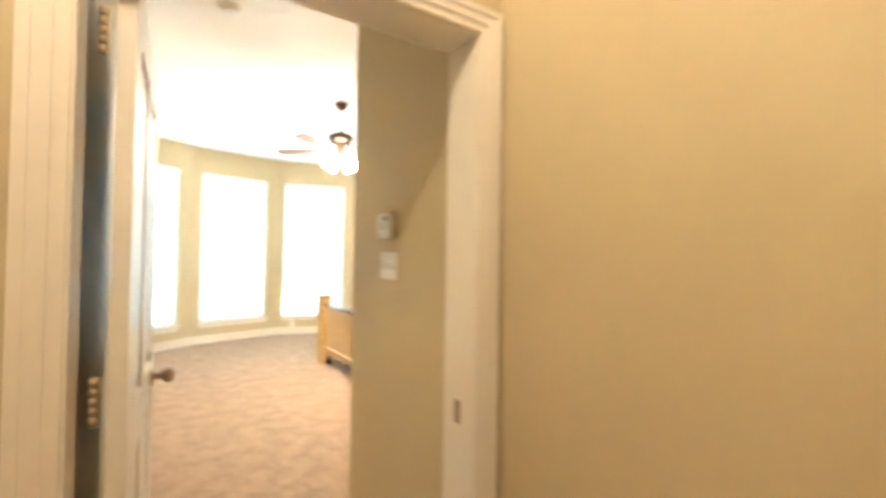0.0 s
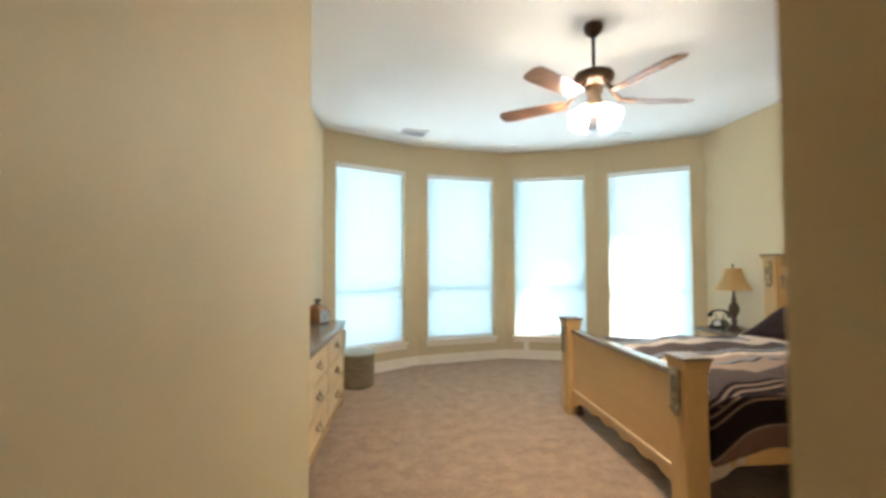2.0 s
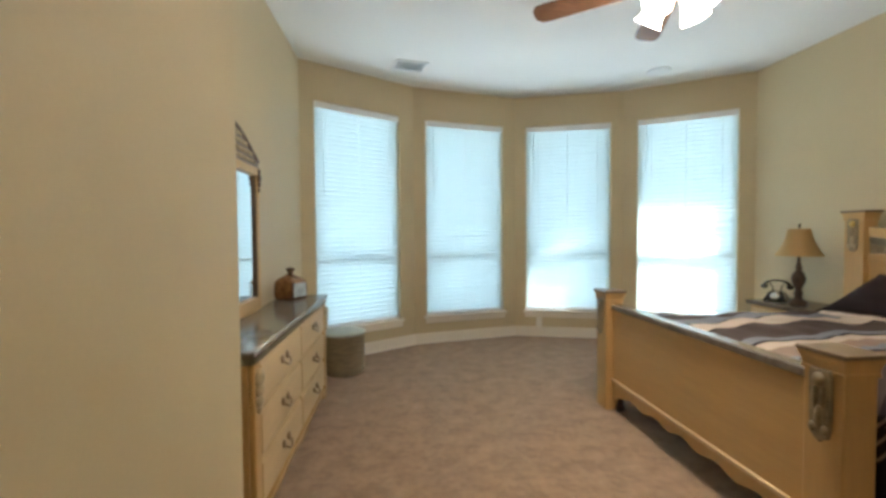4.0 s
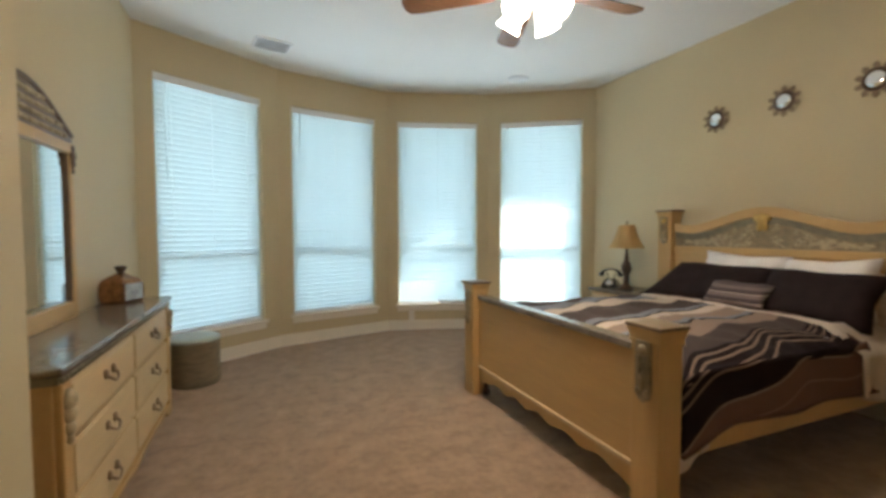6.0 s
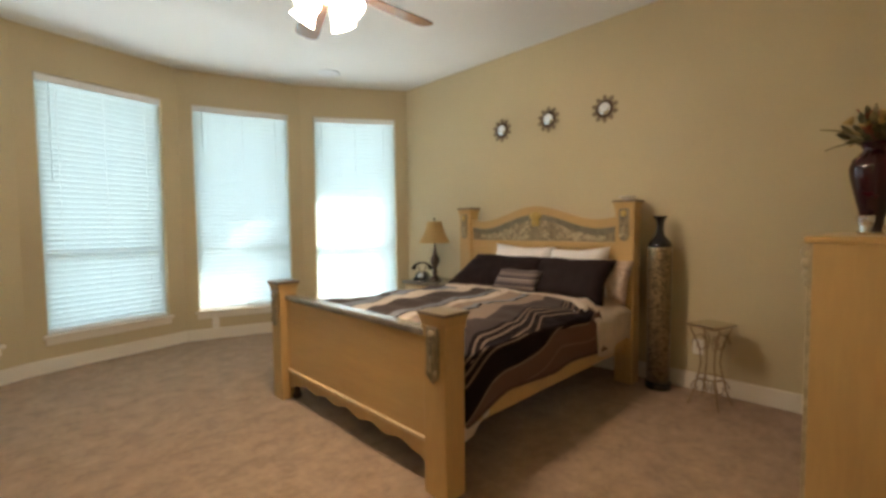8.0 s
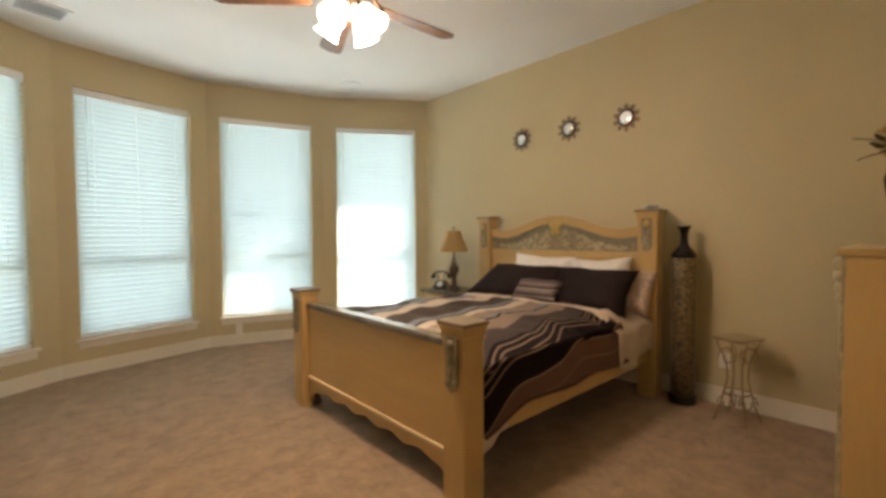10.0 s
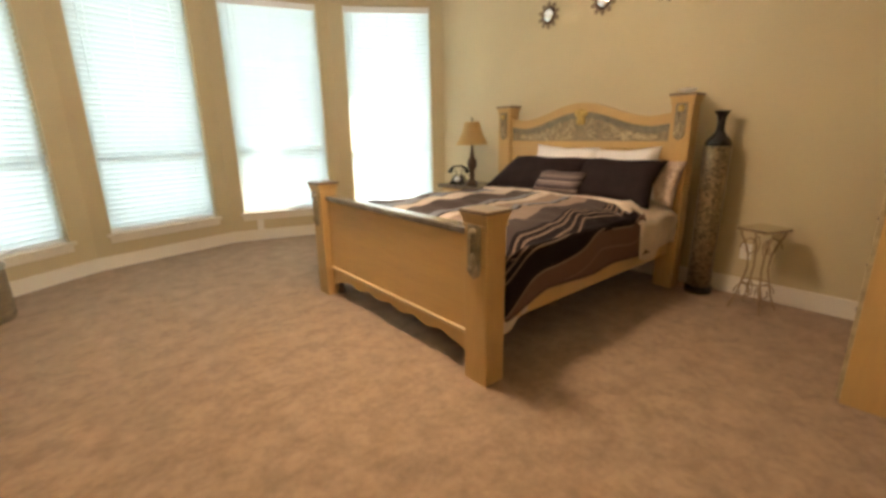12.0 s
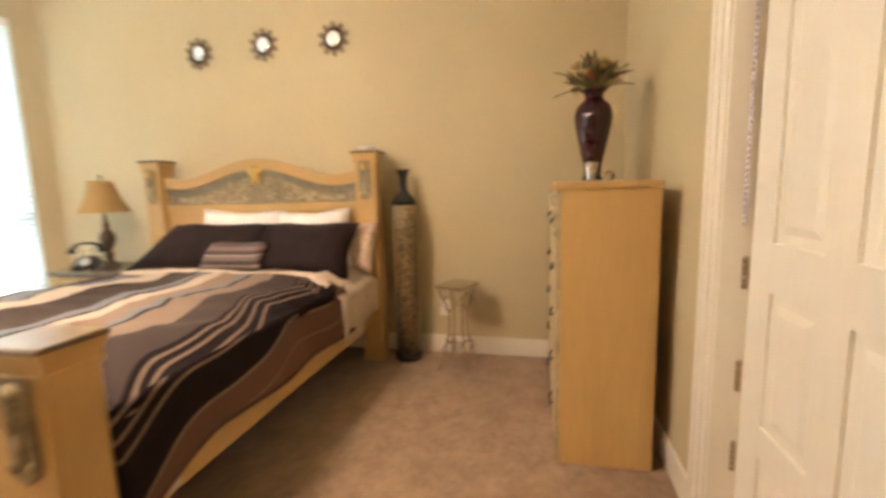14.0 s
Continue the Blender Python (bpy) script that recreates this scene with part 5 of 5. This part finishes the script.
for k in range(15):
    a, lean, reach = rnd.uniform(0, 6.28), rnd.uniform(0, 55), rnd.uniform(0.08, 0.155)
    base = Matrix.Translation((GX, GY, CH + 0.42)) @ Euler((0, 0, a)).to_matrix().to_4x4() @ Euler((0, radians(lean), 0)).to_matrix().to_4x4()
    st = part("stem", tube([base @ Vector((0, 0, 0)), base @ Vector((0, 0, reach))], 0.002, 5), GREENL, fl)
    b = bmesh.new()
    for q in range(8):
        lb2 = leaf_mesh(0.040, 0.013, 0.015)
        mm = base @ Matrix.Translation((0, 0, reach)) @ Euler((0, 0, q * 0.8)).to_matrix().to_4x4() @ Euler((0, radians(-35), 0)).to_matrix().to_4x4()
        tmp = bpy.data.meshes.new("tmp")
        lb2.transform(mm)
        lb2.to_mesh(tmp)
        lb2.free()
        b.from_mesh(tmp)
        bpy.data.meshes.remove(tmp)
    part("flower", b, RUST if k % 5 == 4 else PETAL, st, "rust dried bloom" if k % 5 == 4 else "tan dried bloom")

# ---- dresser ----
RX0, RX1, RY0, RY1, RH = WEST + 0.016, 0.165, 5.075, 6.825, 0.825
ds = thing("dresser", (0, 5.95, 0), "light pine dresser with six cream drawers and a dark stone-look top", "dresser")
part("body", bx(RX0, RX1 - 0.018, RY0, RY1, 0.07, RH - 0.035, bevel=0.005), PINEH, ds)
part("top", bx(RX0, RX1 + 0.022, RY0 - 0.025, RY1 + 0.022, RH - 0.03, RH, bevel=0.010), STONE, ds, "glossy dark stone-look top")
b = bmesh.new()
box(b, RX0 + 0.01, RX1 + 0.006, RY0 - 0.012, RY1 + 0.01, RH - 0.060, RH - 0.031, bevel=0.004)
for k in range(52):
    ball(b, (RX1 + 0.011, RY0 + 0.005 + 0.0335 * k, RH - 0.045), 0.011, 0.012, 0.013, 8, 6)
part("rope_moulding", b, CARVED, ds, "carved rope moulding under the top")
base = [(RY0, 0.075), (RY0, 0.0), (RY0 + 0.10, 0.0), (RY0 + 0.16, 0.045), (5.95 - 0.2, 0.055), (5.95, 0.03), (5.95 + 0.2, 0.055), (RY1 - 0.16, 0.045), (RY1 - 0.10, 0.0), (RY1, 0.0), (RY1, 0.075)]
part("plinth", prism(base, "x", RX1 - 0.03, RX1 + 0.004), PINEH, ds)
for yy in (RY0 + 0.02, RY1 - 0.02):
    part("side_plinth", bx(RX0, RX1 - 0.03, yy - 0.02, yy + 0.02, 0, 0.075), PINEH, ds)
for yy in (RY0 + 0.045, RY1 - 0.045):
    part("pilaster", bx(RX1 - 0.018, RX1 + 0.008, yy - 0.04, yy + 0.04, 0.075, RH - 0.06, bevel=0.006), PINE, ds)
    b = bmesh.new()
    for z, r in ((0.70, 0.036), (0.65, 0.032), (0.60, 0.026), (0.56, 0.018)):
        ball(b, (RX1 + 0.012, yy, z), r * 0.7, r, r * 1.05)
    part("corbel", b, CARVEL, ds, "carved cream corner ornament")


def pull(x, y, z, parent):
    b = tube([(x, y - 0.048, z + 0.012), (x + 0.022, y - 0.046, z - 0.004), (x + 0.028, y - 0.025, z - 0.018), (x + 0.03, y, z - 0.024),
              (x + 0.028, y + 0.025, z - 0.018), (x + 0.022, y + 0.046, z - 0.004), (x, y + 0.048, z + 0.012)], 0.0055, 8)
    h = part("bail", b, NICKEL, parent)
    for s in (-1, 1):
        b = ball(bmesh.new(), (x + 0.004, y + s * 0.048, z + 0.014), 0.010, 0.017, 0.022)
        part("rosette", b, NICKEL, parent)
    return h


mid_y = (RY0 + RY1) / 2
for r in range(3):
    z0 = 0.10 + 0.222 * r
    for a0, a1 in ((RY0 + 0.09, mid_y - 0.008), (mid_y + 0.008, RY1 - 0.09)):
        b = bx(RX1 - 0.018, RX1, a0, a1, z0, z0 + 0.205, bevel=0.004)
        box(b, RX1, RX1 + 0.006, a0 + 0.012, a1 - 0.012, z0 + 0.012, z0 + 0.193, bevel=0.004)
        dr = part("drawer", b, CREAM, ds, "cream drawer front")
        pull(RX1 + 0.006, (a0 + a1) / 2, z0 + 0.11, dr)

# mirror standing on the dresser
MY0, MY1, MX = 5.22, 6.205, WEST + 0.028
mr = thing("dresser_mirror", (MX, 5.7, RH), "arched pine-framed mirror with a carved dark crest standing on the dresser", "mirror")
part("stile", bx(MX - 0.01, MX + 0.022, MY0, MY0 + 0.055, RH, 1.70, bevel=0.006), PINE, mr)
part("stile", bx(MX - 0.01, MX + 0.022, MY1 - 0.055, MY1, RH, 1.70, bevel=0.006), PINE, mr)
part("bottom_rail", bx(MX - 0.01, MX + 0.024, MY0 + 0.055, MY1 - 0.055, RH, RH + 0.085, bevel=0.006), PINEH, mr)
part("glass", bx(MX - 0.004, MX + 0.002, MY0 + 0.05, MY1 - 0.05, RH + 0.08, 1.72), MIRROR, mr)
part("edge_bead", bx(MX + 0.002, MX + 0.016, MY1 - 0.065, MY1 - 0.054, RH + 0.085, 1.70), DARKW, mr, "dark inner bead")
part("top_rail", bx(MX - 0.008, MX + 0.026, MY0 - 0.01, MY1 + 0.01, 1.70, 1.755, bevel=0.006), PINEH, mr)
arch = [(MY0 + (MY1 - MY0) * k / 24, 1.80 + 0.165 * math.sin(math.pi * k / 24) ** 1.2) for k in range(25)]
part("crest", prism(arch + [(MY1, 1.755), (MY0, 1.755)], "x", MX - 0.004, MX + 0.018), CAPM, mr, "carved dark brown crest")
b = bmesh.new()
for k in range(26):
    q = 0.10 + 0.80 * k / 25
    top_z = 1.80 + 0.165 * math.sin(math.pi * q) ** 1.2
    for lev in range(1 + int((top_z - 1.80) / 0.045)):
        ball(b, (MX + 0.019, MY0 + (MY1 - MY0) * q + 0.008 * math.sin(k * 2.3 + lev), 1.785 + 0.043 * lev), 0.009, 0.015, 0.014, 8, 6)
tagged(part("crest_carving", b, CARVEL, mr, "cream carved scrollwork"), kind="stuff")
b = tube([(MX + 0.01, y, z) for y, z in arch], 0.018, 8)
part("crest_moulding", b, DARKW, mr, "dark arched moulding")
b = bmesh.new()
for z, r in ((1.73, 0.022), (1.69, 0.03), (1.65, 0.024), (1.61, 0.016)):
    ball(b, (MX + 0.024, MY1 - 0.02, z), r * 0.6, r, r)
part("corner_carving", b, DARKW, mr)

jar = thing("copper_bottle", (-0.06, 6.65, RH), "square hammered copper bottle with a dark neck on the dresser", "bottle")
jm = pose(-0.06, 6.65, RH, 0, 0, -28) @ Matrix.Scale(1.22, 4)
b = loft([(-q, q, -q, q, h) for q, h in ((0.066, 0.0), (0.072, 0.008), (0.074, 0.06), (0.071, 0.108), (0.055, 0.128), (0.026, 0.148), (0.02, 0.154))])
bmesh.ops.bevel(b, geom=list(b.edges), offset=0.006, segments=2, affect='EDGES')
b.transform(jm)
part("body", b, COPPER, jar)
# pale plate that paints the window's reflection on this copper face
b = bx(0.0725, 0.0765, -0.058, 0.058, 0.014, 0.102, bevel=0.0015)
b.transform(jm)
part("side_reflection", b, BLUE_GLINT, jar, "pale blue-grey window reflection painted on the side")
part("neck", lathe([(0.020, 0.15), (0.017, 0.165), (0.026, 0.175), (0.028, 0.19), (0.012, 0.195)], 18, None, jm), BRONZE, jar)

# ---- round hamper ----
hp = thing("hamper", (0.235, 7.43, 0), "round woven taupe hamper with a grey lid on the carpet", "hamper")
prof = [(0.185, 0.0), (0.19, 0.01)]
for k in range(14):
    z = 0.02 + 0.025 * k
    prof += [(0.194, z), (0.197, z + 0.0125), (0.194, z + 0.024)]
part("body", lathe(prof, 40, None, pose(0.235, 7.43, 0)), HAMPER, hp)
part("lid", lathe([(0.203, 0.365), (0.206, 0.372), (0.204, 0.388), (0.19, 0.394), (0.05, 0.398)], 40, None, pose(0.235, 7.43, 0)), HAMPERL, hp, "smooth grey lid")
